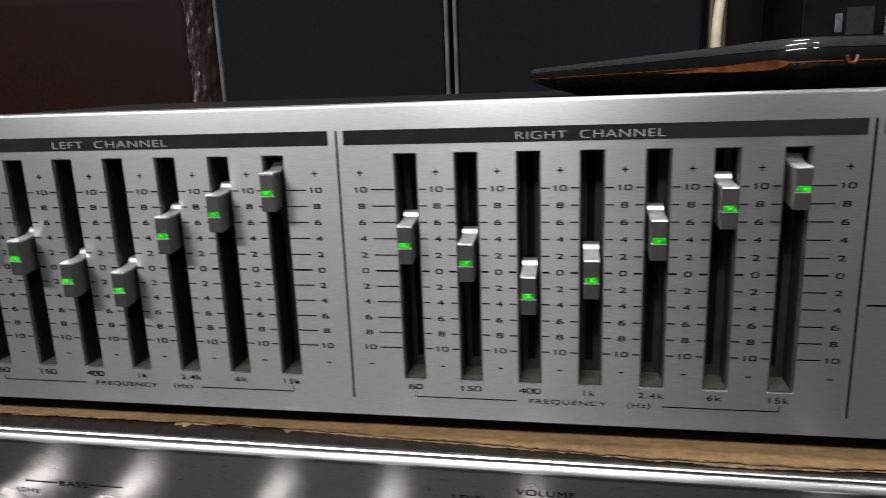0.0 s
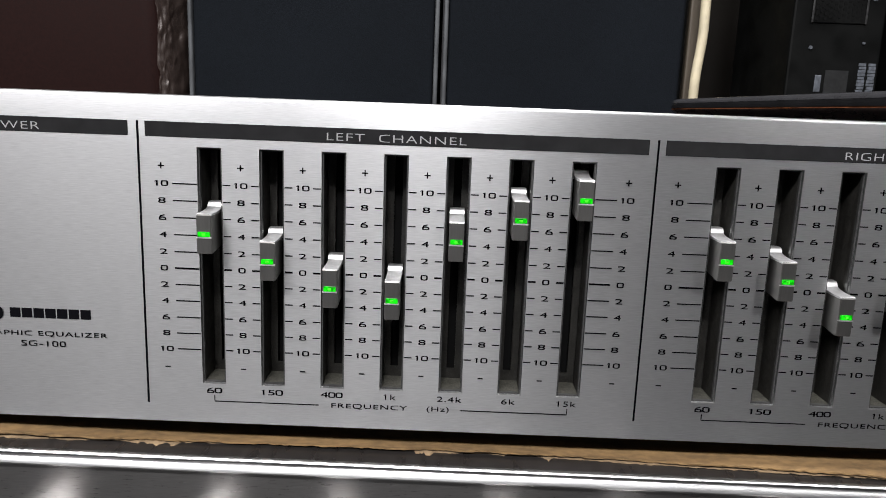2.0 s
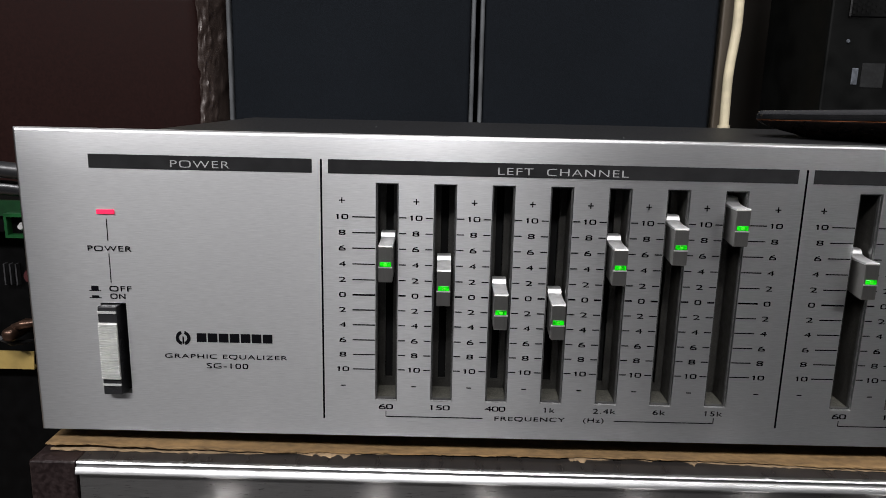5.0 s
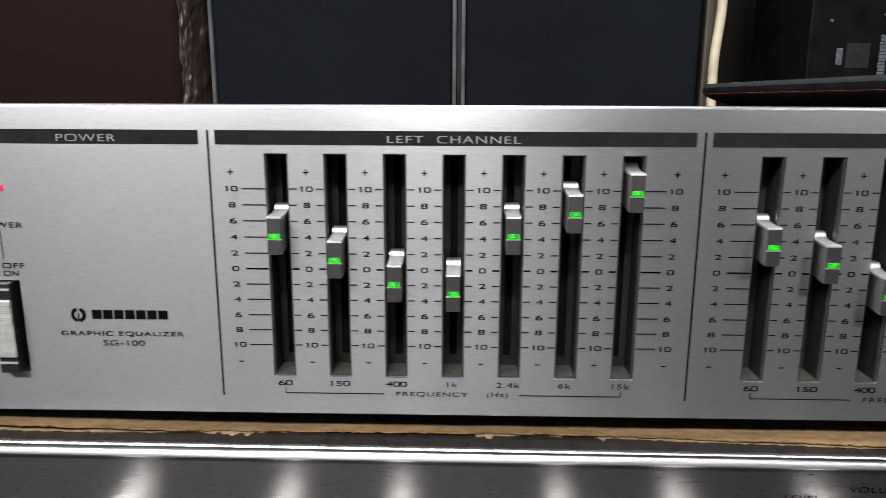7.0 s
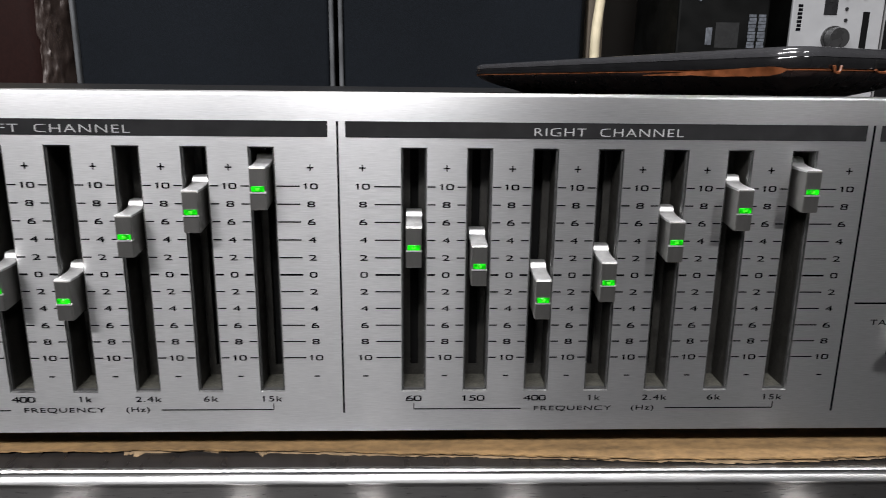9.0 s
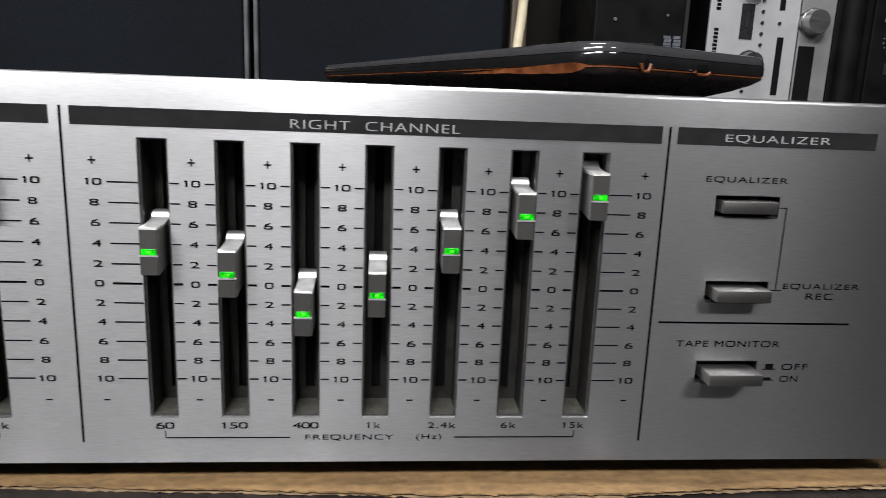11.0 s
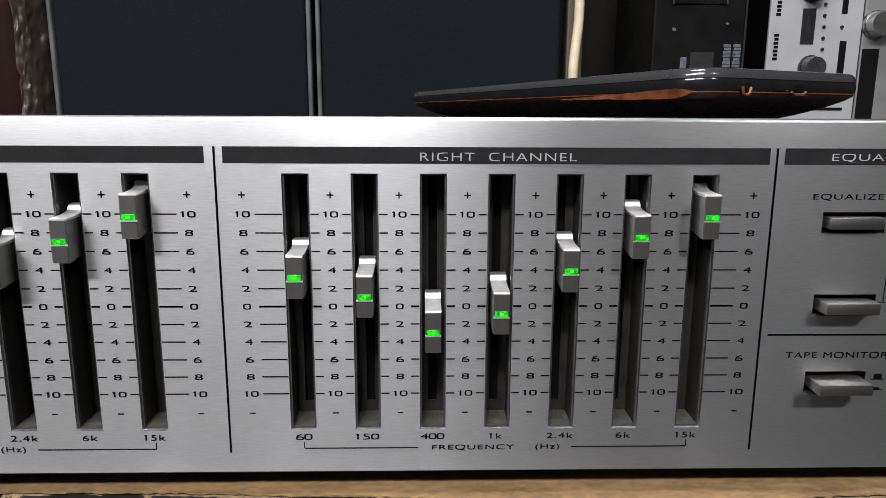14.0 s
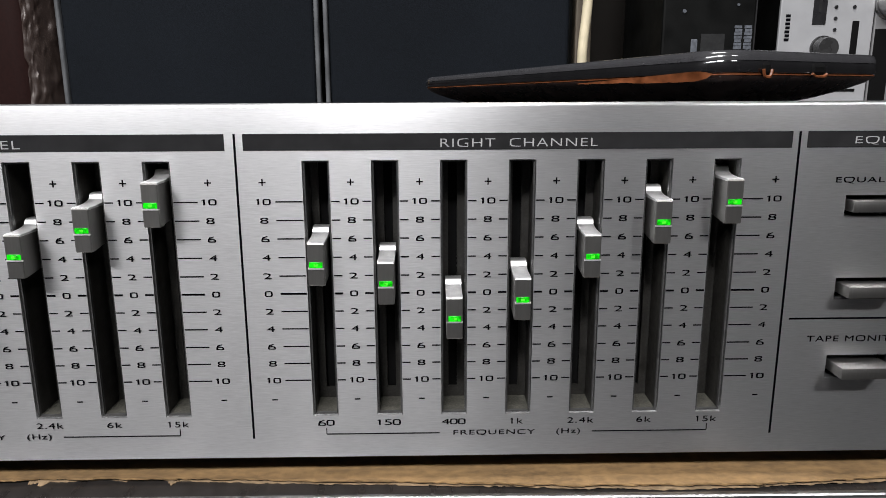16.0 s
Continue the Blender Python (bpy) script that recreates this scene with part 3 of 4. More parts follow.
def eq_case():
    # front plate with its slots, switch opening and button openings
    rects = [(FIRST[s] + PITCH * i - SLOT_W / 2, FIRST[s] + PITCH * i + SLOT_W / 2, SLOT_Z0, SLOT_Z1) for s in FIRST for i in range(7)]
    rects += [(0.1466, 0.1618, a, b) for a, b, _ in BUTTONS] + [(-0.1898, -0.1826, 0.0118, 0.0390)]
    # rounded rim: extra grid lines close to the outer edges, pulled back along a quarter circle
    round_r = 0.0009
    rim = [round_r * (1 - math.cos(radians(18 * q))) for q in range(6)]
    xs = sorted({*[PX0 + d for d in rim], *[PX1 - d for d in rim], *[v for r in rects for v in r[:2]]})
    zs = sorted({*rim, *[PH - d for d in rim], *[v for r in rects for v in r[2:]]})
    inside = lambda i, j: any(r[0] - 1e-6 < (xs[i] + xs[i + 1]) / 2 < r[1] and r[2] < (zs[j] + zs[j + 1]) / 2 < r[3] for r in rects)
    bm = plate(xs, [up(z) for z in zs], inside, 0.0, 0.0035)
    for v in bm.verts:
        d = min(v.co.x - PX0, PX1 - v.co.x, (v.co.z - Z0) * 4, up(PH) - v.co.z)
        if v.co.y < 1e-6 and d < round_r:
            v.co.y = round_r - math.sqrt(max(round_r ** 2 - (round_r - max(d, 0.0)) ** 2, 0.0))
    smooth(part("front_panel", bm, ALU, eq, "brushed aluminium front plate"), 30)
    part("chassis_cover", boxed(PX0 + 0.004, PX1 - 0.004, 0.0130, 0.230, up(0.004), up(TOP), 0.0012), CHASSIS, eq, "black painted steel cover")
    for x in (PX0 + 0.03, PX1 - 0.03):
        for y in (0.03, 0.200):
            part("foot", disc_up(x, y, Z0 - 0.0061, up(0.0045), 0.010), PLASTIC, eq)
    # sub-frame behind the plate, hiding the gap to the cover
    bm = bmesh.new()
    for a, b, c, d in ((PX0 + 0.002, PX1 - 0.002, TOP - 0.004, TOP - 0.001), (PX0 + 0.002, PX1 - 0.002, 0.001, 0.004), (PX0 + 0.002, PX0 + 0.004, 0.004, TOP - 0.004), (PX1 - 0.004, PX1 - 0.002, 0.004, TOP - 0.004)):
        box(bm, a, b, 0.0036, 0.0132, up(c), up(d))
    part("sub_frame", bm, CHASSIS, eq)


def slot_channel():
    """The moulded channel behind a slot: its four walls, and its back with a slit."""
    w, s, y0, y1, zb = SLOT_W / 2 - 0.0001, 0.0011, 0.00025, 0.0108, 0.0146
    a, b, e = SLOT_Z0 + 0.0001, SLOT_Z1 - 0.0001, 0.0006
    walls = plate([-w - e, -w, w, w + e], [up(z) for z in (a - e, a, b, b + e)], lambda i, j: i == 1 and j == 1, y0, y1)
    back = plate([-w, -s, s, w], [up(z) for z in (a, zb, b)], lambda i, j: i == 1 and j == 1, y1 - 0.0006, y1)
    rim = plate([-w, -w + 0.0004, w - 0.0004, w], [up(z) for z in (a, a + 0.0004, b - 0.0004, b)], lambda i, j: i == 1 and j == 1, 0.0006, 0.0016)
    bevel = bmesh.new()
    c = 0.00020
    rings = [[bevel.verts.new((x, y, up(z))) for x, z in ((-h, SLOT_Z0 - g), (h, SLOT_Z0 - g), (h, SLOT_Z1 + g), (-h, SLOT_Z1 + g))] for g, h, y in ((0.0, SLOT_W / 2, -0.00003), (-c, SLOT_W / 2 - c, 0.00045), (-c, SLOT_W / 2 - c, 0.0012))]
    for p, q in zip(rings, rings[1:]):
        for i in range(4):
            bevel.faces.new((p[i], p[(i + 1) % 4], q[(i + 1) % 4], q[i]))
    # floor piece whose paler colour carries the light falling into the slot
    floor = box(bmesh.new(), -w + 0.0001, w - 0.0001, 0.0017, y1 - 0.0007, up(a) + 0.00002, up(a) + 0.0003)
    return walls, back, rim, bevel, floor


def slider_knob():
    """A slider knob about its light window's height: metal body, silver cap sloping up to a lip and coloured as lit,
    green window.
    """
    f, hw = -0.0054, 0.00188
    lo, hi = -0.0051, 0.0050
    body = bmesh.new()
    outline = [(f + 0.0002, lo), (f, lo + 0.0002), (f, hi - 0.0003), (f + 0.0003, hi), (f + 0.0020, hi), (f + 0.0045, hi + 0.0001), (0.0034, hi + 0.0004), (0.0034, lo + 0.0008), (f + 0.0006, lo)]
    prism(body, outline, -hw, hw)
    bmesh.ops.bevel(body, geom=[e for e in body.edges if abs(e.verts[0].co.x - e.verts[1].co.x) < 1e-6], offset=0.00018, segments=2, affect="EDGES")
    cap = bmesh.new()
    outline = [(f + 0.0003, hi), (f + 0.0008, hi + 0.00015)]
    outline += [(f + 0.0010 + 0.0082 * math.sin(q * math.pi / 2), hi + 0.0001 + 0.0010 * (1 - math.cos(q * math.pi / 2)) ** 1.3) for q in (0.15, 0.3, 0.45, 0.6, 0.72, 0.84, 0.94, 1.0)]
    outline += [(f + 0.0096, hi + 0.0017), (f + 0.0099, hi + 0.0020), (f + 0.0103, hi + 0.0021), (f + 0.0124, hi + 0.0021), (f + 0.0124, hi - 0.0004), (f + 0.0003, hi - 0.0004)]
    prism(cap, outline, -hw - 0.00005, hw + 0.00005)
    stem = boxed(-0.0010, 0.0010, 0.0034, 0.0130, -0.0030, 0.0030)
    window = boxed(-hw + 0.00035, hw - 0.00035, f - 0.00025, f + 0.0004, -0.0007, 0.0006, 0.0001, 1)
    core = boxed(-0.0005, 0.0005, f - 0.00030, f, -0.0004, 0.0003, 0.0001, 1)
    line = boxed(-hw, hw, f - 0.0002, f + 0.0004, -0.0011, -0.0008)
    return body, cap, stem, window, core, line


def eq_controls():
    def shared(name, make):
        data = bpy.data.meshes.new(name)
        bm = make()
        bmesh.ops.recalc_face_normals(bm, faces=bm.faces)
        bm.to_mesh(data)
        bm.free()
        return data

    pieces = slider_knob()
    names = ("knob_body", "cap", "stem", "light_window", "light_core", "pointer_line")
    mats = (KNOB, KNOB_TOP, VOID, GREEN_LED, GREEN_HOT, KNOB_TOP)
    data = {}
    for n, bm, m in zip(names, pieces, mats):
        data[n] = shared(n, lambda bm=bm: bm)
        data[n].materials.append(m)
        data[n].polygons.foreach_set("use_smooth", [True] * len(data[n].polygons))
        data[n].set_sharp_from_angle(angle=radians(38))
    walls, back, rim, bevel, floor = slot_channel()
    ch, bk = shared("slot_channel", lambda: walls), shared("channel_back", lambda: back)
    ch.materials.append(CHANNEL)
    bk.materials.append(CHANNEL)
    rm = shared("slot_rim", lambda: rim)
    rm.materials.append(LIP)
    bv = shared("cut_edge", lambda: bevel)
    bv.materials.append(EDGE)
    fl = shared("slot_floor", lambda: floor)
    fl.materials.append(LIT_FLOOR)
    for side in FIRST:
        for i in range(7):
            x = FIRST[side] + PITCH * i
            c = new("slot_channel", ch)
            c.parent, c.location = eq, (x, -0.09, -Z0)
            d = new("channel_back", bk)
            d.parent = c
            d = new("slot_rim", rm)
            d.parent = c
            d = new("cut_edge", bv)
            d.parent = c
            d = new("slot_floor", fl)
            d.parent = c
            d["label"] = "dusty slot floor coloured paler as if lit"
            k = new("slider_knob", data["knob_body"])
            k.parent, k.location = eq, (x, -0.09, LEVELS[side][i])
            k["label"] = "metal slider knob with a lit green window"
            for n in names[1:]:
                o = new(n, data[n])
                o.parent = k
    # black sheet stands in for the unlit space behind the slits
    part("slot_shade_sheet", boxed(PX0 + 0.02, PX1 - 0.02, 0.0122, 0.0128, up(0.006), up(0.080)), VOID, eq)
    for a, b, out in BUTTONS:
        zc = (a + b) / 2
        bt = part("push_button", boxed(0.1478, 0.1608, -out, 0.0100, up(zc - 0.0014), up(zc + 0.0014), 0.00018, 2), KNOB, eq, "flat brushed metal push button")
        smooth(bt, 30)
    # power switch: black rocker with a ribbed silver middle
    sw = part("power_switch", boxed(-0.1897, -0.1844, -0.0024, 0.0100, up(0.0123), up(0.0386), 0.0003), PLASTIC, eq, "black push switch with a ribbed silver insert")
    bm = boxed(-0.18965, -0.18445, -0.0027, -0.0020, up(0.0171), up(0.0339))
    part("rib_bed", bm, RIBBED, sw)
    for i in range(24):
        z = 0.0173 + i * 0.00069
        part("rib", boxed(-0.18965, -0.18445, -0.0031, -0.0026, up(z), up(z + 0.0004)), RIBBED, sw)
    for z in (0.0366, 0.0151):
        part("silver_line", boxed(-0.18965, -0.18445, -0.0027, -0.0023, up(z), up(z + 0.0006)), RIBBED, sw)
    # back of the switch well, its shade given by the black colour
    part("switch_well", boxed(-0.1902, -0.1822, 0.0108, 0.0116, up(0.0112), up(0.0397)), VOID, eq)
    part("power_light", boxed(-0.1888, -0.1840, -0.0004, 0.0010, up(0.0644), up(0.0657), 0.0001), RED_LED, eq, "lit red power light")


def eq_print():
    def label(text, x, z, w, h, m=INK, y=-0.00012, name="lettering"):
        z -= 0.0002 * min(1.0, max(0.0, (z - 0.02) / 0.02))
        part(name, write(bmesh.new(), text, x, up(z), w, h, y), m, eq)

    for x0, x1, text, w in ((-0.1900, -0.1296, "POWER", 0.0160), (-0.1252, 0.0022, "LEFT  CHANNEL", 0.0353), (0.0064, 0.1326, "RIGHT  CHANNEL", 0.0361), (0.1361, 0.1828, "EQUALIZER", 0.0246)):
        band = part("heading_band", flat(bmesh.new(), x0, x1, up(0.0770), up(0.0808)), BAND, eq, "dark printed heading band")
        part("lettering", write(bmesh.new(), text, (x0 + x1) / 2, up(0.0786), w, 0.0019, -0.00022, 0.0), SILVER_INK, band, "silver heading letters")
    for x in (-0.1271, 0.0045, 0.1343):
        part("divider_line", flat(bmesh.new(), x - 0.00026, x + 0.00026, up(0.0054), up(0.0808)), INK, eq)
    for side, x1 in FIRST.items():
        x7 = x1 + 6 * PITCH
        cols = [(x1 - 0.0124, None, (x1 - 0.0096, x1 - 0.0033))]
        cols += [(x1 + PITCH * (i + 0.5), (x1 + PITCH * i + 0.0033, x1 + PITCH * i + 0.0053), (x1 + PITCH * (i + 1) - 0.0053, x1 + PITCH * (i + 1) - 0.0033)) for i in range(6)]
        cols += [(x7 + 0.0115, (x7 + 0.0033, x7 + 0.0089), None)]
        for cx, a, b in cols:
            bm = bmesh.new()
            flat(bm, cx - 0.0008, cx + 0.0008, up(0.06955), up(0.06985))
            flat(bm, cx - 0.00015, cx + 0.00015, up(0.0689), up(0.0705))
            flat(bm, cx - 0.0007, cx + 0.0007, up(0.01565), up(0.01595))
            for z, text in SCALE:
                write(bm, text, cx + (0.0002 if len(text) == 2 else 0), up(z), 0.0031 if len(text) == 2 else 0.0019, 0.00138, bold=0.012)
                t = 0.00023 if text == "0" else 0.000145
                for run in (a, b):
                    if run:
                        flat(bm, run[0], run[1], up(z - t), up(z + t))
            part("scale_markings", bm, INK, eq, "black decibel figures and tick lines")
        for i in range(7):
            label(NAMES[i], x1 + PITCH * i - (0.0001 if i else 0), 0.0095, WIDTHS[i], 0.0015)
        bm = bmesh.new()
        for p, q in ((x1, x1 + 0.0282), (x1 + 0.0665, x7)):
            flat(bm, p, q, up(0.00630), up(0.00656))
        for p in (x1, x7):
            flat(bm, p - 0.00011, p + 0.00011, up(0.00654), up(0.0081))
        write(bm, "FREQUENCY", x1 + 0.0419, up(0.0064), 0.0205, 0.0015)
        write(bm, "(Hz)", x1 + 0.0605, up(0.0064), 0.0060, 0.0018)
        part("frequency_legend", bm, INK, eq, "black frequency legend with bracket lines")
    # power section
    for z0, z1 in ((0.0569, 0.0631), (0.0449, 0.0532)):
        part("guide_line", flat(bmesh.new(), -0.18642, -0.18622, up(z0), up(z1)), INK, eq)
    label("POWER", -0.1860, 0.0549, 0.0122, 0.0015)

    def symbol(x, z, tall):
        bm = flat(bmesh.new(), x - 0.0017, x + 0.0017, up(z), up(z + 0.00022))
        flat(bm, x - 0.0010, x + 0.0010, up(z + 0.00022), up(z + tall))
        part("push_symbol", bm, INK, eq)

    symbol(-0.1910, 0.0424, 0.0015)
    symbol(-0.1910, 0.0403, 0.0008)
    label("OFF", -0.1838, 0.0434, 0.0062, 0.0015)
    label("ON", -0.1847, 0.0412, 0.0042, 0.0015)
    # maker's mark as plain shapes
    bm = bmesh.new()
    n = 28
    for lo, hi in ((0.58, 1.42), (1.58, 2.42)):
        prev = None
        for i in range(n + 1):
            a = math.pi * (lo + (hi - lo) * i / n)
            ring = [bm.verts.new((-0.1670 + 1.05 * r * math.cos(a), -0.00012, up(0.0291) + 1.08 * r * math.sin(a))) for r in (0.0011, 0.0020)]
            if prev:
                bm.faces.new((prev[0], prev[1], ring[1], ring[0]))
            prev = ring
    flat(bm, -0.16720, -0.16680, up(0.0273), up(0.0295))
    part("maker_emblem", bm, INK, eq, "black round emblem")
    for i in range(7):
        w = 0.0219 / 7
        part("mark_block", flat(bmesh.new(), -0.1633 + w * i + 0.0002, -0.1633 + w * (i + 1) - 0.0002, up(0.0280), up(0.0306)), INK, eq)
    label("GRAPHIC EQUALIZER", -0.1549, 0.0236, 0.0350, 0.0015)
    label("SG-100", -0.1547, 0.0209, 0.0119, 0.0015)
    # switch section
    label("EQUALIZER", 0.1534, 0.0696, 0.0193, 0.0015)
    bm = bmesh.new()
    flat(bm, 0.1636, 0.1638, up(0.0437), up(0.0634))
    flat(bm, 0.1619, 0.1636, up(0.0632), up(0.0634))
    flat(bm, 0.1619, 0.1652, up(0.0436), up(0.0438))
    part("guide_line", bm, INK, eq)
    label("EQUALIZER", 0.1749, 0.0449, 0.0189, 0.0015)
    label("REC", 0.1748, 0.0426, 0.0068, 0.0015)
    part("guide_line", flat(bmesh.new(), 0.1362, 0.1834, up(0.03535), up(0.03580)), INK, eq)
    label("TAPE MONITOR", 0.1539, 0.0305, 0.0256, 0.0015)
    symbol(0.1649, 0.0239, 0.0015)
    symbol(0.1647, 0.0211, 0.0008)
    label("OFF", 0.1713, 0.0247, 0.0066, 0.0015)
    label("ON", 0.1702, 0.0216, 0.0045, 0.0015)


def dust_specks():
    """Pale crumbs lying on the black cover."""
    rnd = random.Random(7)
    bm = bmesh.new()
    for k in range(7):
        x, y, r = rnd.uniform(-0.19, 0.10), rnd.uniform(0.018, 0.21), rnd.uniform(0.00016, 0.00034)
        bmesh.ops.create_icosphere(bm, subdivisions=1, radius=r, matrix=Matrix.Translation((x, y, up(TOP) + r * 0.6)))
    tagged(part("dust_specks", bm, TRIM), "few grey dust specks lying on the black cover", "dust", kind="stuff")


eq_case()
eq_controls()
eq_print()
dust_specks()


# ---------------------------------------------------------------- phone lying on the equalizer
def phone():
    c = Vector((0.1203, 0.0120, 0))
    u = Vector((0.855, 0.519, 0))      # along the short end
    v = Vector((-0.519, 0.855, 0))     # along the long side
    W, L = 0.0770, 0.148
    zt = 0.0999
    t = thing("smartphone", "scratched black smartphone with worn orange seam lying on the equalizer", "phone", (0.12, 0.09, up(TOP)))

    def ring(inset, z, corner, n=10, cut=0.0):
        pts, r = [], max(corner - inset, 0.004)
        e = inset + r
        for cx, cy, a0 in ((W - e - cut, e, -90), (W - e - cut, L - e, 0), (e, L - e, 90), (e, e, 180)):
            for i in range(n + 1):
                a = radians(a0 + 90 * i / n)
                x, y = cx + r * math.cos(a), cy + r * math.sin(a)
                lean = (0.036 * y + 0.003 * x) * min(1, max(0, (z - TOP) / (zt - TOP)))
                pts.append(c + u * x + v * y + Vector((0, 0, up(z - lean))))
        return pts

    def shell(rings, close=True):
        bm = bmesh.new()
        vr = [[bm.verts.new(p) for p in r] for r in rings]
        for a, b in zip(vr, vr[1:]):
            for i in range(len(a)):
                j = (i + 1) % len(a)
                bm.faces.new((a[i], a[j], b[j], b[i]))
        if close:
            bm.faces.new(vr[0])
            bm.faces.new(vr[-1][::-1])
        return bm

    k = 0.0105
    part("screen", shell([ring(0.0026, zt - 0.0001, k), ring(0.0028, zt - 0.0006, k)]), PHONE, t, "black glass screen")
    smooth(part("bezel", shell([ring(0.0026, zt, k), ring(0.0020, zt - 0.00003, k), ring(0.0013, zt - 0.0003, k), ring(0.0007, zt - 0.0009, k), ring(0.0003, zt - 0.0018, k), ring(0.0002, zt - 0.0026, k)], False), BEZEL, t, "scuffed glossy black bezel with painted grey sheen"), 60)
    smooth(part("front_shell", shell([ring(0.0012, zt - 0.0025, k), ring(0.0003, zt - 0.0027, k), ring(0.0001, zt - 0.0032, k), ring(0.0, zt - 0.0045, k), ring(0.0002, zt - 0.0056, k), ring(0.001, zt - 0.0060, k)]), PHONE, t, "glossy black side shell"))
    smooth(part("seam", shell([ring(0.0006, zt - 0.0058, k), ring(0.0003, zt - 0.0060, k), ring(0.0003, zt - 0.0062, k), ring(0.001, zt - 0.0064, k)]), ORANGE, t, "worn orange seam line"))
    smooth(part("back_shell", shell([ring(0.0006, zt - 0.0061, k), ring(0.0005, zt - 0.0066, k), ring(0.0018, zt - 0.0080, k, cut=0.002), ring(0.0050, zt - 0.0100, k, cut=0.006), ring(0.0088, zt - 0.0122, k, cut=0.012), ring(0.0130, zt - 0.0142, k, cut=0.018), ring(0.0170, TOP + 0.0002, k, cut=0.025)]), PHONE_BACK, t, "scratched dark back shell"), 60)

    def on_side(x, y, z):
        return c + u * x + v * y + Vector((0, 0, up(z - 0.036 * y - 0.003 * x)))

    # bare orange patch where the black coat has worn off the long side
    bm = bmesh.new()
    lo, hi = [], []
    for i in range(25):
        f = i / 24
        y = 0.0030 + 0.048 * f
        h = 0.0028 * min(1.0, f / 0.14) ** 0.6 * (1 - f) ** 1.1 + 0.0002
        wob = 0.0003 * noise.noise((f * 9, 3, 0)) + 0.0002 * noise.noise((f * 40, 5, 0))
        zc = zt - 0.0049 - 0.0014 * f - 0.0010 * (1 - min(1.0, f / 0.14)) ** 2
        hi.append(bm.verts.new(on_side(-0.0002, y, zc)))
        lo.append(bm.verts.new(on_side(-0.0003 + max(0, h - 0.0016) * 0.8, y, zc - h - wob)))
    for i in range(24):
        bm.faces.new((hi[i], hi[i + 1], lo[i + 1], lo[i]))
    smooth(part("worn_patch", bm, ORANGE, t, "orange patch of worn coating"))

    def socket(x, w, h, name):
        turn = Matrix.Rotation(math.atan2(u.y, u.x), 4, "Z")
        # socket hollow drawn as a black block, shade in its colour
        a = boxed(-w / 2, w / 2, -0.00045, 0.004, -h / 2, h / 2, min(w, h) * 0.3, 2)
        a.transform(Matrix.Translation(on_side(x, 0.0, zt - 0.0046)) @ turn)
        part(name, a, VOID, t, "dark socket in the short end")
        b = bmesh.new()
        arc = [(w * 0.5 * q / 6, -0.0005, -h * 0.56 + h * (0.5 if w < h else 0.22) * (abs(q) / 6) ** 4) for q in range(-6, 7)]
        tube(b, arc, 0.00042, 6)
        b.transform(Matrix.Translation(on_side(x, 0.0, zt - 0.0046)) @ turn)
        part("socket_rim", b, ORANGE, t, "worn orange rim")

    socket(0.0165, 0.0036, 0.0038, "headphone_socket")
    socket(0.0395, 0.0066, 0.0034, "charging_socket")


phone()

# ---------------------------------------------------------------- things behind the equalizer
BACK_Y = 0.600


def grille_speaker(x0, x1, label, trims=2):
    z0, z1 = SHELF_Z, SHELF_Z + 0.62
    t = thing("loudspeaker", label, "loudspeaker", ((x0 + x1) / 2, BACK_Y + 0.12, z0), group="pair of black loudspeakers")
    part("cabinet", boxed(x0, x1, BACK_Y + 0.004, BACK_Y + 0.22, z0, z1, 0.003), DIMDEV, t)
    part("grille_cloth", boxed(x0 + 0.0050, x1 - 0.0050, BACK_Y - 0.005, BACK_Y + 0.0038, z0 + 0.01, z1 - 0.01, 0.004, 3), CLOTH, t, "black woven grille cloth")
    for a, b in ((x0, x0 + 0.0046), (x1 - 0.0046, x1))[:trims]:
        part("edge_trim", boxed(a, b, BACK_Y - 0.007, BACK_Y + 0.0036, z0 + 0.002, z1 - 0.002, 0.002, 3), TRIM, t, "satin grey edge trim")


grille_speaker(-0.3270, -0.0638, "tall black loudspeaker with cloth grille beside a film-wrapped brown cabinet")
grille_speaker(-0.0590, 0.1965, "tall black loudspeaker with cloth grille beside a hanging cream cable", 1)


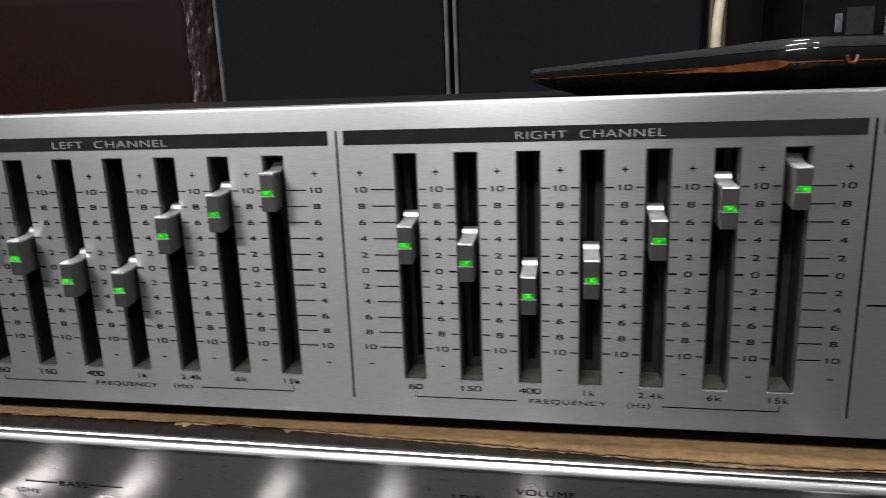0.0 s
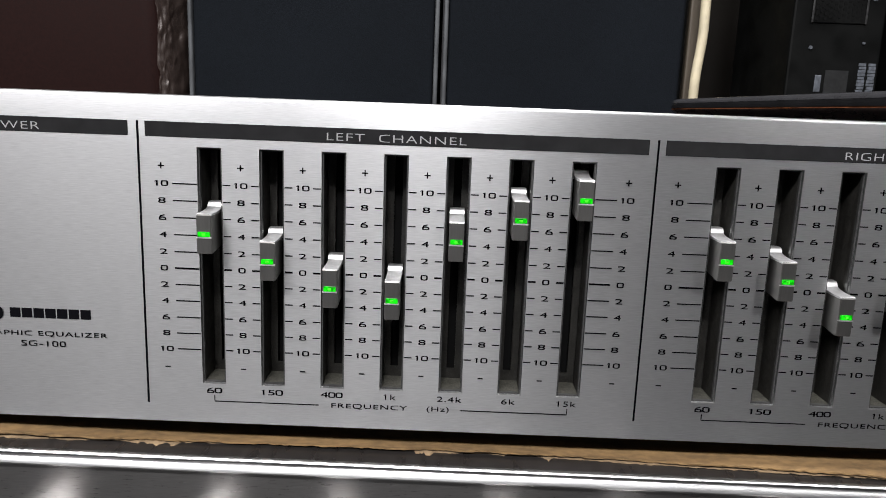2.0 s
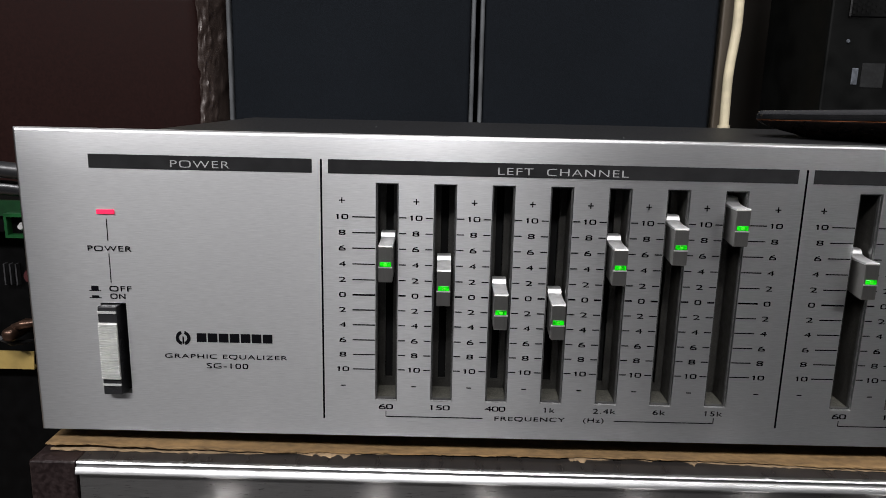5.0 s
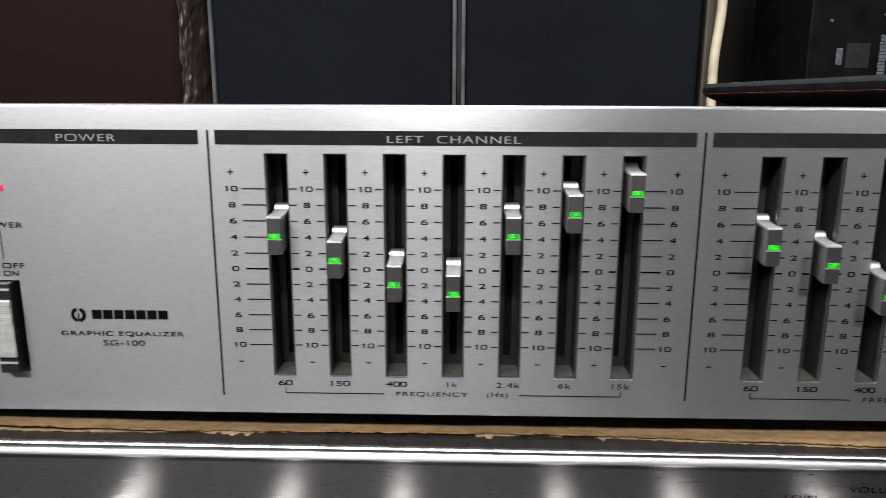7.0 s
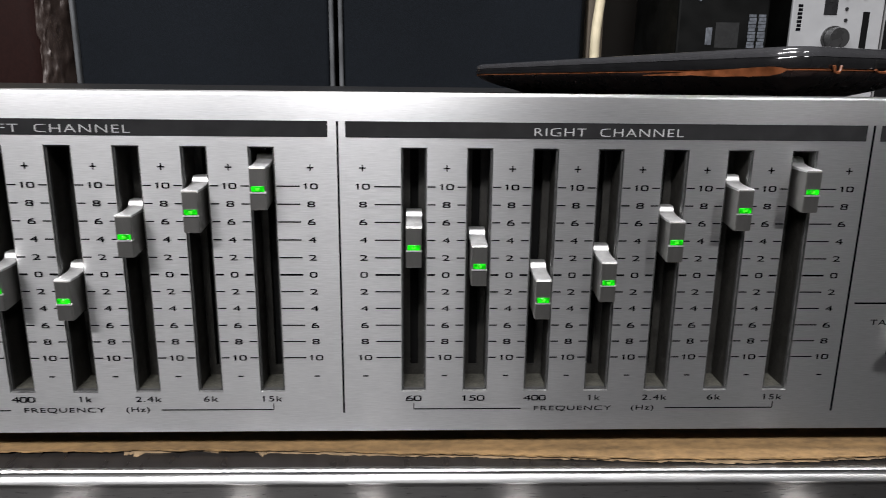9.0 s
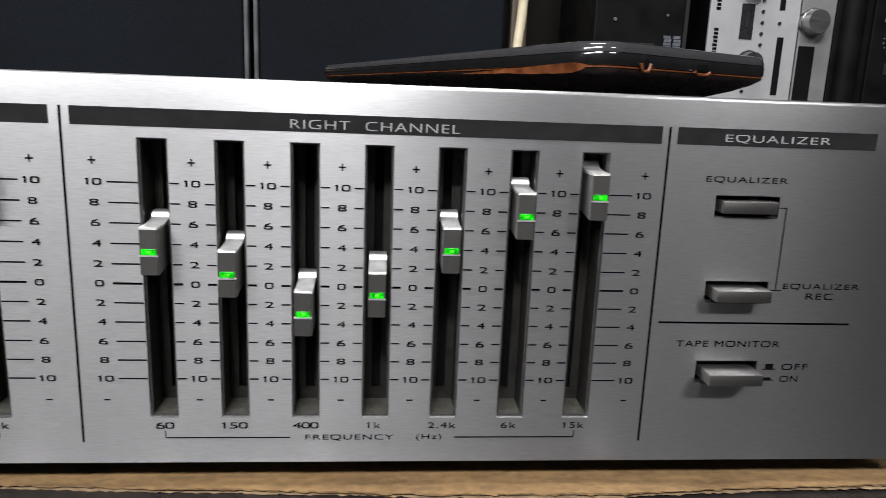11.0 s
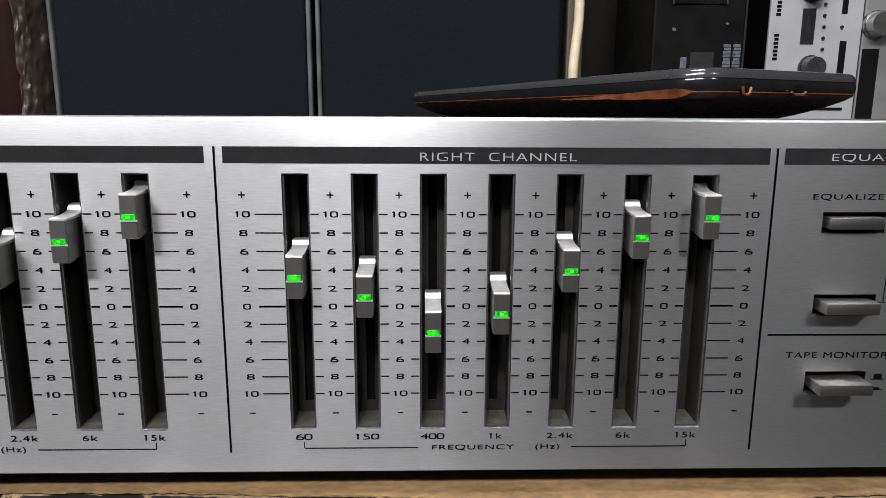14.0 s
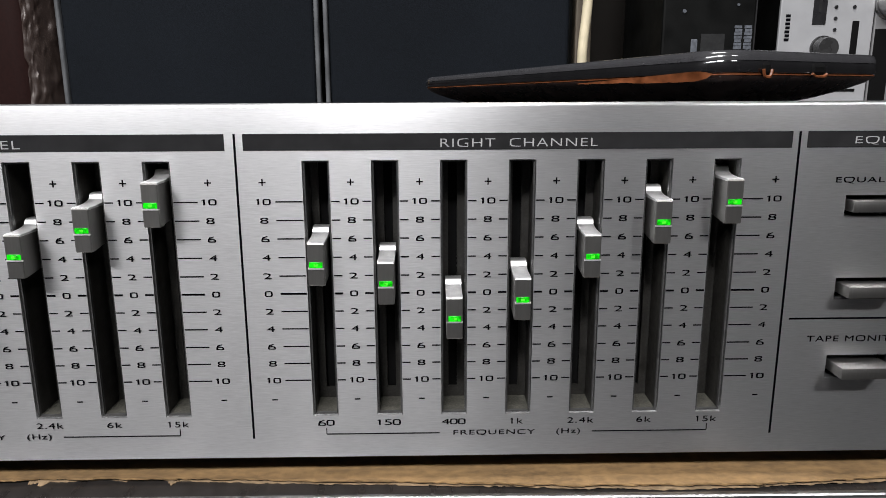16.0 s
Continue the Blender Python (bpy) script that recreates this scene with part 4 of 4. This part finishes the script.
def brown_cabinet():
    z0, z1 = SHELF_Z, 1.1080
    x0, x1, y0 = -0.80, -0.3440, 0.575
    t = thing("wrapped_cabinet", "dark brown leatherette cabinet partly wrapped in crinkled clear film", "cabinet", ((x0 + x1) / 2, y0 + 0.12, z0))
    smooth(part("body", boxed(x0, x1, y0, y0 + 0.22, z0, z1, 0.024, 6), BROWN, t, "brown leatherette body with rounded edges"))

    def sheet(point, nu, nv):
        bm = bmesh.new()
        grid = [[bm.verts.new(point(i / nu, j / nv)) for j in range(nv + 1)] for i in range(nu + 1)]
        for i in range(nu):
            for j in range(nv):
                bm.faces.new((grid[i][j], grid[i + 1][j], grid[i + 1][j + 1], grid[i][j + 1]))
        return bm

    def side(f, g):
        z = z0 + 0.002 + (z1 + 0.003 - z0) * g
        n1 = noise.noise((f * 5, z * 45, 1.3)) + 0.6 * noise.noise((f * 13, z * 110, 4.1))
        x = x1 - 0.008 + 0.024 * f + 0.0023 * n1 - 0.016 * max(0.0, (z - z1 + 0.022) / 0.026) ** 2
        y = y0 + 0.0015 + 0.05 * f * f + 0.004 * noise.noise((f * 4, z * 34, 9.4)) + 0.0028 * noise.noise((f * 9, z * 120, 2.2))
        return (x, max(y, y0 - 0.004), z)

    def over(f, g):
        x = x0 + 0.03 + (x1 - 0.012 - x0 - 0.03) * f
        n1 = noise.noise((x * 40, g * 3, 6.3)) + 0.5 * noise.noise((x * 120, g * 7, 2.9))
        return (x, y0 + 0.006 + 0.09 * g, z1 - 0.0115 + 0.0145 * min(1.0, g * 4) ** 0.5 + 0.0018 * n1)

    smooth(part("film_wrap", sheet(side, 30, 120), FILM, t, "crinkled clear plastic film"), 70)
    smooth(part("film_wrap", sheet(over, 150, 10), FILM, t, "crinkled clear plastic film over the top edge"), 70)


brown_cabinet()


def tan_box():
    t = thing("cardboard_box", "pale brown cardboard box standing behind the wrapped cabinet", "box", (-0.6, 0.96, SHELF_Z))
    part("carton", boxed(-0.84, -0.330, 0.84, 1.06, SHELF_Z, Z0 + 0.36, 0.003), CARTON, t)


tan_box()


def cable():
    t = thing("hanging_cable", "thick cream cable hanging beside the black loudspeaker", "cable", (0.204, 0.581, SHELF_Z))
    pts = []
    for i in range(60):
        h = SHELF_Z + 0.0056 + 0.60 * i / 59
        x = 0.2028 + 0.0034 * (0.5 + 0.5 * math.tanh((h - 1.050) / 0.022)) + 0.0005 * math.sin(h * 60)
        pts.append((x, 0.581, h))
    smooth(part("sheath", tube(bmesh.new(), pts, 0.0050, 14), CABLE, t))
    boot = bmesh.new()
    tube(boot, [(0.2030, 0.581, z) for z in (0.9640, 0.9690, 0.9730)], 0.0064, 14)
    smooth(part("boot", boot, CABLE, t, "flared cream cable boot"))


cable()
DARKKNOB = vary(mat("dark_metal_knob", (0.06, 0.06, 0.06), 0.3, 0.6), (200, 200, 200), 3, None, rough=(0.2, 0.4))
GREYDIM = vary(mat("dim_label", (0.0075, 0.008, 0.008), 0.5), (400, 400, 400), 4, (0.0075, 0.008, 0.008), 0.5, 1.5)


def back_box():
    """Black box with a perforated upper front and small pale print."""
    x0, x1, y0 = 0.2515, 0.3330, 0.482
    z0, z1 = SHELF_Z, 1.24
    t = thing("black_equipment_case", "matt black equipment case with perforated metal and small pale print", "case", (0.292, 0.55, z0))
    part("case_body", boxed(x0, x1, y0, y0 + 0.13, z0, z1, 0.002), DIMDEV, t)
    part("print_mark", boxed(0.2772, 0.2830, y0 - 0.0006, y0 + 0.001, 1.0155, 1.0305, 0.0006), FAINTINK, t, "small pale printed mark")
    part("print_panel", boxed(0.2858, 0.3066, y0 - 0.0004, y0 + 0.001, 1.0135, 1.0350), GREYDIM, t, "dim square label")
    for x, z, r in ((0.2699, 1.0539, 0.0018), (0.3165, 1.0592, 0.0013)):
        part("screw", disc(bmesh.new(), x, y0 - 0.0012, y0, z, r * 0.8, r, 12), FAINTINK, t)
    for x in (0.3147, 0.3234):
        bm = bmesh.new()
        for k in range(15):
            z = 0.9990 + k * 0.0029
            box(bm, x + 0.0006 * (k % 3 == 1), x + 0.0068 - 0.0005 * (k % 4 == 2), y0 - 0.0006, y0 + 0.001, z, z + 0.0024)
        part("print_bar", bm, FAINTINK, t, "column of small pale print")
    part("print_mark", boxed(0.3198, 0.3236, y0 - 0.0006, y0 + 0.001, 1.0953, 1.1180, 0.0006), FAINTINK, t, "small pale printed mark")
    grille = part("perforated_plate", boxed(0.2676, 0.3157, y0 - 0.0012, y0 + 0.001, 1.0750, 1.1900, 0.001), DIMDEV, t, "perforated black metal plate")
    for a, b in ((0.2668, 0.2686), (0.3140, 0.3158)):
        part("plate_rim", boxed(a, b, y0 - 0.0022, y0 - 0.0013, 1.0750, 1.1900, 0.0004), DARKKNOB, grille)
    # holes drawn as black discs in place of their shade
    bm = bmesh.new()
    for i in range(11):
        for j in range(24):
            disc(bm, 0.2712 + i * 0.0040, y0 - 0.0015, y0 - 0.0008, 1.0785 + j * 0.0046 + (0.0023 if i % 2 else 0), 0.0016, 0.0016, 6)
    tagged(part("perforation", bm, VOID, grille), kind="stuff")


back_box()


def brown_recess():
    # dark sheet added where the recess lies in shade
    tagged(part("recess_shade_board", boxed(0.1985, 0.42, 0.70, 0.72, SHELF_Z, Z0 + 0.5, 0.002), DARKBOARD), "dark brown board standing in for the shaded recess behind the cable", "board")
    tagged(part("wooden_post", boxed(0.2000, 0.2170, 0.608, 0.630, SHELF_Z, Z0 + 0.5, 0.002), POSTM), "pale brown wooden post standing beside the loudspeaker", "post")


brown_recess()


def white_unit():
    """Silver-white audio unit stood on end."""
    x0, xg, x1, y0 = 0.3690, 0.4565, 0.4910, 0.514
    z0, z1 = SHELF_Z, 1.17
    t = thing("audio_unit", "silvery white audio unit stood on end with dark display and knobs", "audio unit", (0.43, 0.60, z0))
    part("case_body", boxed(x0 + 0.004, x1, y0 + 0.004, y0 + 0.060, z0, z1, 0.002), DIMDEV, t)
    part("front_plate", boxed(x0, xg - 0.0009, y0, y0 + 0.0038, z0, z1, 0.001), WHITEDEV, t, "silvery white front plate")
    part("grey_plate", boxed(xg + 0.0009, x1, y0 + 0.001, y0 + 0.0038, z0, z1, 0.001), GREYDEV, t, "grey metal side strip")

    def slab(name, a, b, c, d, m, out=0.0006, label=""):
        return part(name, boxed(a, b, y0 - out, y0 + 0.002, c, d, 0.0003, 1), m, t, label)

    display = slab("display", 0.3988, 0.4112, 1.0450, 1.0766, PLASTIC, 0.0008, "dark display window")
    part("display_bar", boxed(0.4035, 0.4062, y0 - 0.0010, y0 - 0.0007, 1.0560, 1.0700), GREYDIM, display)
    slab("slot", 0.4350, 0.4403, 1.0722, 1.1080, VOID)
    slab("slot", 0.4362, 0.4425, 0.9952, 1.0481, VOID)
    slab("slot", 0.3842, 0.4453, 0.9850, 0.9876, VOID)
    slab("dark_block", 0.4588, 0.4745, 0.9500, 1.0412, VOID, 0.0002, "dark recessed block")
    for x, z in [(0.4364, 1.0604), (0.4077, 0.9976)] + [(0.4190 + 0.0003 * k, 1.0803 - 0.00995 * k) for k in range(5)]:
        part("small_button", disc(bmesh.new(), x, y0 - 0.0012, y0, z, 0.0015, 0.0016, 12), PLASTIC, t)
    for x, z, r, m in ((0.4105, 1.0240, 0.0104, DARKKNOB), (0.4056, 1.0920, 0.0095, DARKKNOB), (0.4685, 1.0630, 0.0118, CHROME)):
        k = smooth(part("rotary_knob", disc(bmesh.new(), x, y0 - 0.012, y0, z, r * 0.88, r, 32), m, t, "round rotary knob"), 30)
        part("knob_rim", disc(bmesh.new(), x, y0 - 0.002, y0 + 0.001, z, r * 1.08, r * 1.12, 32), m, k)
    for lo, n in ((1.0305, 7), (1.0700, 5)):
        bm = bmesh.new()
        for k in range(n):
            z = lo + k * 0.0035
            box(bm, 0.3742 + 0.0005 * (k % 2), 0.3786, y0 - 0.0003, y0 + 0.001, z, z + 0.0025)
        part("print_bar", bm, INK, t, "vertical column of small dark print")


white_unit()


def mixer():
    x0, x1, y0 = 0.4970, 0.72, 0.520
    z0, z1 = SHELF_Z, 1.18
    t = thing("black_mixer", "black mixing unit with small knobs and white print", "mixer", (0.60, 0.60, z0))
    part("case_body", boxed(x0, x1, y0 + 0.004, y0 + 0.12, z0, z1, 0.002), DIMDEV, t)
    part("face_plate", boxed(0.5330, x1, y0, y0 + 0.0038, z0, z1, 0.001), DIMDEV, t)
    smooth(part("side_rail", tube(bmesh.new(), [(0.5140, y0 + 0.006, z0), (0.5140, y0 + 0.006, z1)], 0.012, 20), DIMDEV, t, "dark rounded side rail"))
    for i in range(3):
        for j in range(4):
            x, z = 0.5580 + j * 0.036, 0.9680 + i * 0.0820
            k = smooth(part("rotary_knob", disc(bmesh.new(), x, y0 - 0.010, y0, z, 0.0078, 0.0088, 24), PLASTIC, t, "small black knob"), 30)
            part("pointer", boxed(x - 0.0006, x + 0.0006, y0 - 0.0104, y0 - 0.0098, z + 0.001, z + 0.007), BARINK, k)
            bm = bmesh.new()
            n = 15
            for q in range(n):
                a = radians(-140 + 280 * q / (n - 1) + 90)
                px, pz = x + 0.0122 * math.cos(a), z + 0.0122 * math.sin(a)
                box(bm, px - 0.0005, px + 0.0005, y0 - 0.0004, y0 + 0.0005, pz - 0.0005, pz + 0.0005)
            part("dial_marks", bm, BARINK, k)
    for x, z, w, h in ((0.5450, 1.0915, 0.0036, 0.011), (0.5535, 1.0918, 0.0036, 0.011), (0.5620, 1.0922, 0.0036, 0.011), (0.5459, 1.0722, 0.0030, 0.010)):
        part("print_bar", boxed(x - w / 2, x + w / 2, y0 - 0.0004, y0 + 0.0005, z - h / 2, z + h / 2, 0.0003, 1), BARINK, t, "small white print")
    for k in range(4):
        part("print_bar", boxed(0.5680, 0.5732, y0 - 0.0004, y0 + 0.0005, 0.9830 + 0.0064 * k, 0.9882 + 0.0064 * k, 0.0003, 1), BARINK, t, "small white print")
    part("print_panel", boxed(0.5500, 0.5726, y0 - 0.0004, y0 + 0.0005, 1.0186, 1.0294), GREYDIM, t, "dim grey label")


mixer()


# ---------------------------------------------------------------- clutter beside the stack
def circuit_board():
    t = thing("open_chassis", "dark open equipment chassis with green circuit board and loose components", "chassis", (-0.33, 0.15, SHELF_Z))
    part("black_frame", boxed(-0.42, -0.2480, 0.128, 0.20, SHELF_Z - 0.0045, Z0 + 0.040, 0.002), SHADE_BLACK, t)
    part("board", boxed(-0.40, -0.2500, 0.116, 0.1176, up(0.0375), up(0.0445)), GREENPCB, t, "dim green circuit board edge")
    part("board_support", boxed(-0.40, -0.26, 0.1178, 0.1278, up(0.0300), up(0.0360)), SHADE_BLACK, t)
    part("connector", plate([-0.2905, -0.2893, -0.2790, -0.2780], [up(z) for z in (0.0285, 0.0298, 0.0378, 0.0392)], lambda i, j: i == 1 and j == 1, 0.112, 0.1158), GREENSHADE, t, "dim green terminal bracket")
    part("connector_back", boxed(-0.2900, -0.2785, 0.1160, 0.1176, up(0.0285), up(0.0374)), SHADE_BLACK, t)
    smooth(part("solder_dot", disc(bmesh.new(), -0.2845, 0.1135, 0.1158, up(0.0332), 0.0012, 0.0020, 16), RIBBED, t, "bright solder dot"))
    bar = [(-0.40, 0.112, up(0.0595)), (-0.32, 0.112, up(0.0592)), (-0.29, 0.112, up(0.0585)), (-0.27, 0.116, up(0.0560)), (-0.252, 0.124, up(0.0545))]
    smooth(part("thick_cable", tube(bmesh.new(), bar, 0.0036, 14), PLASTIC, t, "glossy black cable"))
    smooth(part("thick_cable", tube(bmesh.new(), [(x, y + 0.004, z - 0.0085) for x, y, z in bar], 0.0034, 14), PLASTIC, t, "glossy black cable"))
    part("cable_clip", boxed(-0.36, -0.34, 0.118, 0.1278, up(0.036), up(0.058)), SHADE_BLACK, t)
    smooth(part("capacitor", disc(bmesh.new(), -0.2875, 0.1225, 0.1278, up(0.0085), 0.0032, 0.0034, 20), REDCAP, t, "red round capacitor darkened for shade"))
    for x in (-0.3012, -0.2985, -0.2958):
        part("pin", boxed(x, x + 0.0007, 0.1250, 0.1278, up(0.0035), up(0.0135)), DULLPIN, t)
    smooth(part("copper_lug", boxed(-0.2955, -0.2895, 0.108, 0.1276, up(-0.0185), up(-0.0125), 0.0022, 3), COPPER, t, "brown copper lug darkened for shade"))
    smooth(part("copper_strap", tube(bmesh.new(), [(-0.2925, 0.114, up(-0.0135)), (-0.2880, 0.113, up(-0.0115)), (-0.2830, 0.115, up(-0.0110)), (-0.2780, 0.1270, up(-0.0118))], 0.0019, 10), COPPER, t, "brown copper strap darkened for shade"))
    smooth(part("wire", tube(bmesh.new(), [(-0.302, 0.116, up(-0.0195)), (-0.298, 0.110, up(-0.0165)), (-0.2950, 0.109, up(-0.0170)), (-0.2930, 0.112, up(-0.0200)), (-0.290, 0.1276, up(-0.024))], 0.0011, 8), DULLPIN, t))
    t.location = (-0.324, 0.15, SHELF_Z + 0.0045)


circuit_board()


def tape_roll():
    bm = bmesh.new()
    prism(bm, [(0.1225, up(-0.0232)), (0.1215, up(-0.0317)), (0.1280, up(-0.0322)), (0.1280, up(-0.0315)), (0.1222, up(-0.0311)), (0.1230, up(-0.0232))], -0.33, -0.2835)
    tagged(part("tape_strip", bm, YELLOW), "folded strip of yellow tape stuck to the open chassis", "tape")


def blue_box():
    bm = boxed(0.3150, 0.40, 0.13, 0.30, SHELF_Z, up(0.006), 0.002)
    tagged(part("blue_box", bm, BLUEBOX), "small blue cardboard box standing beside the stack", "box")


blue_box()


tape_roll()
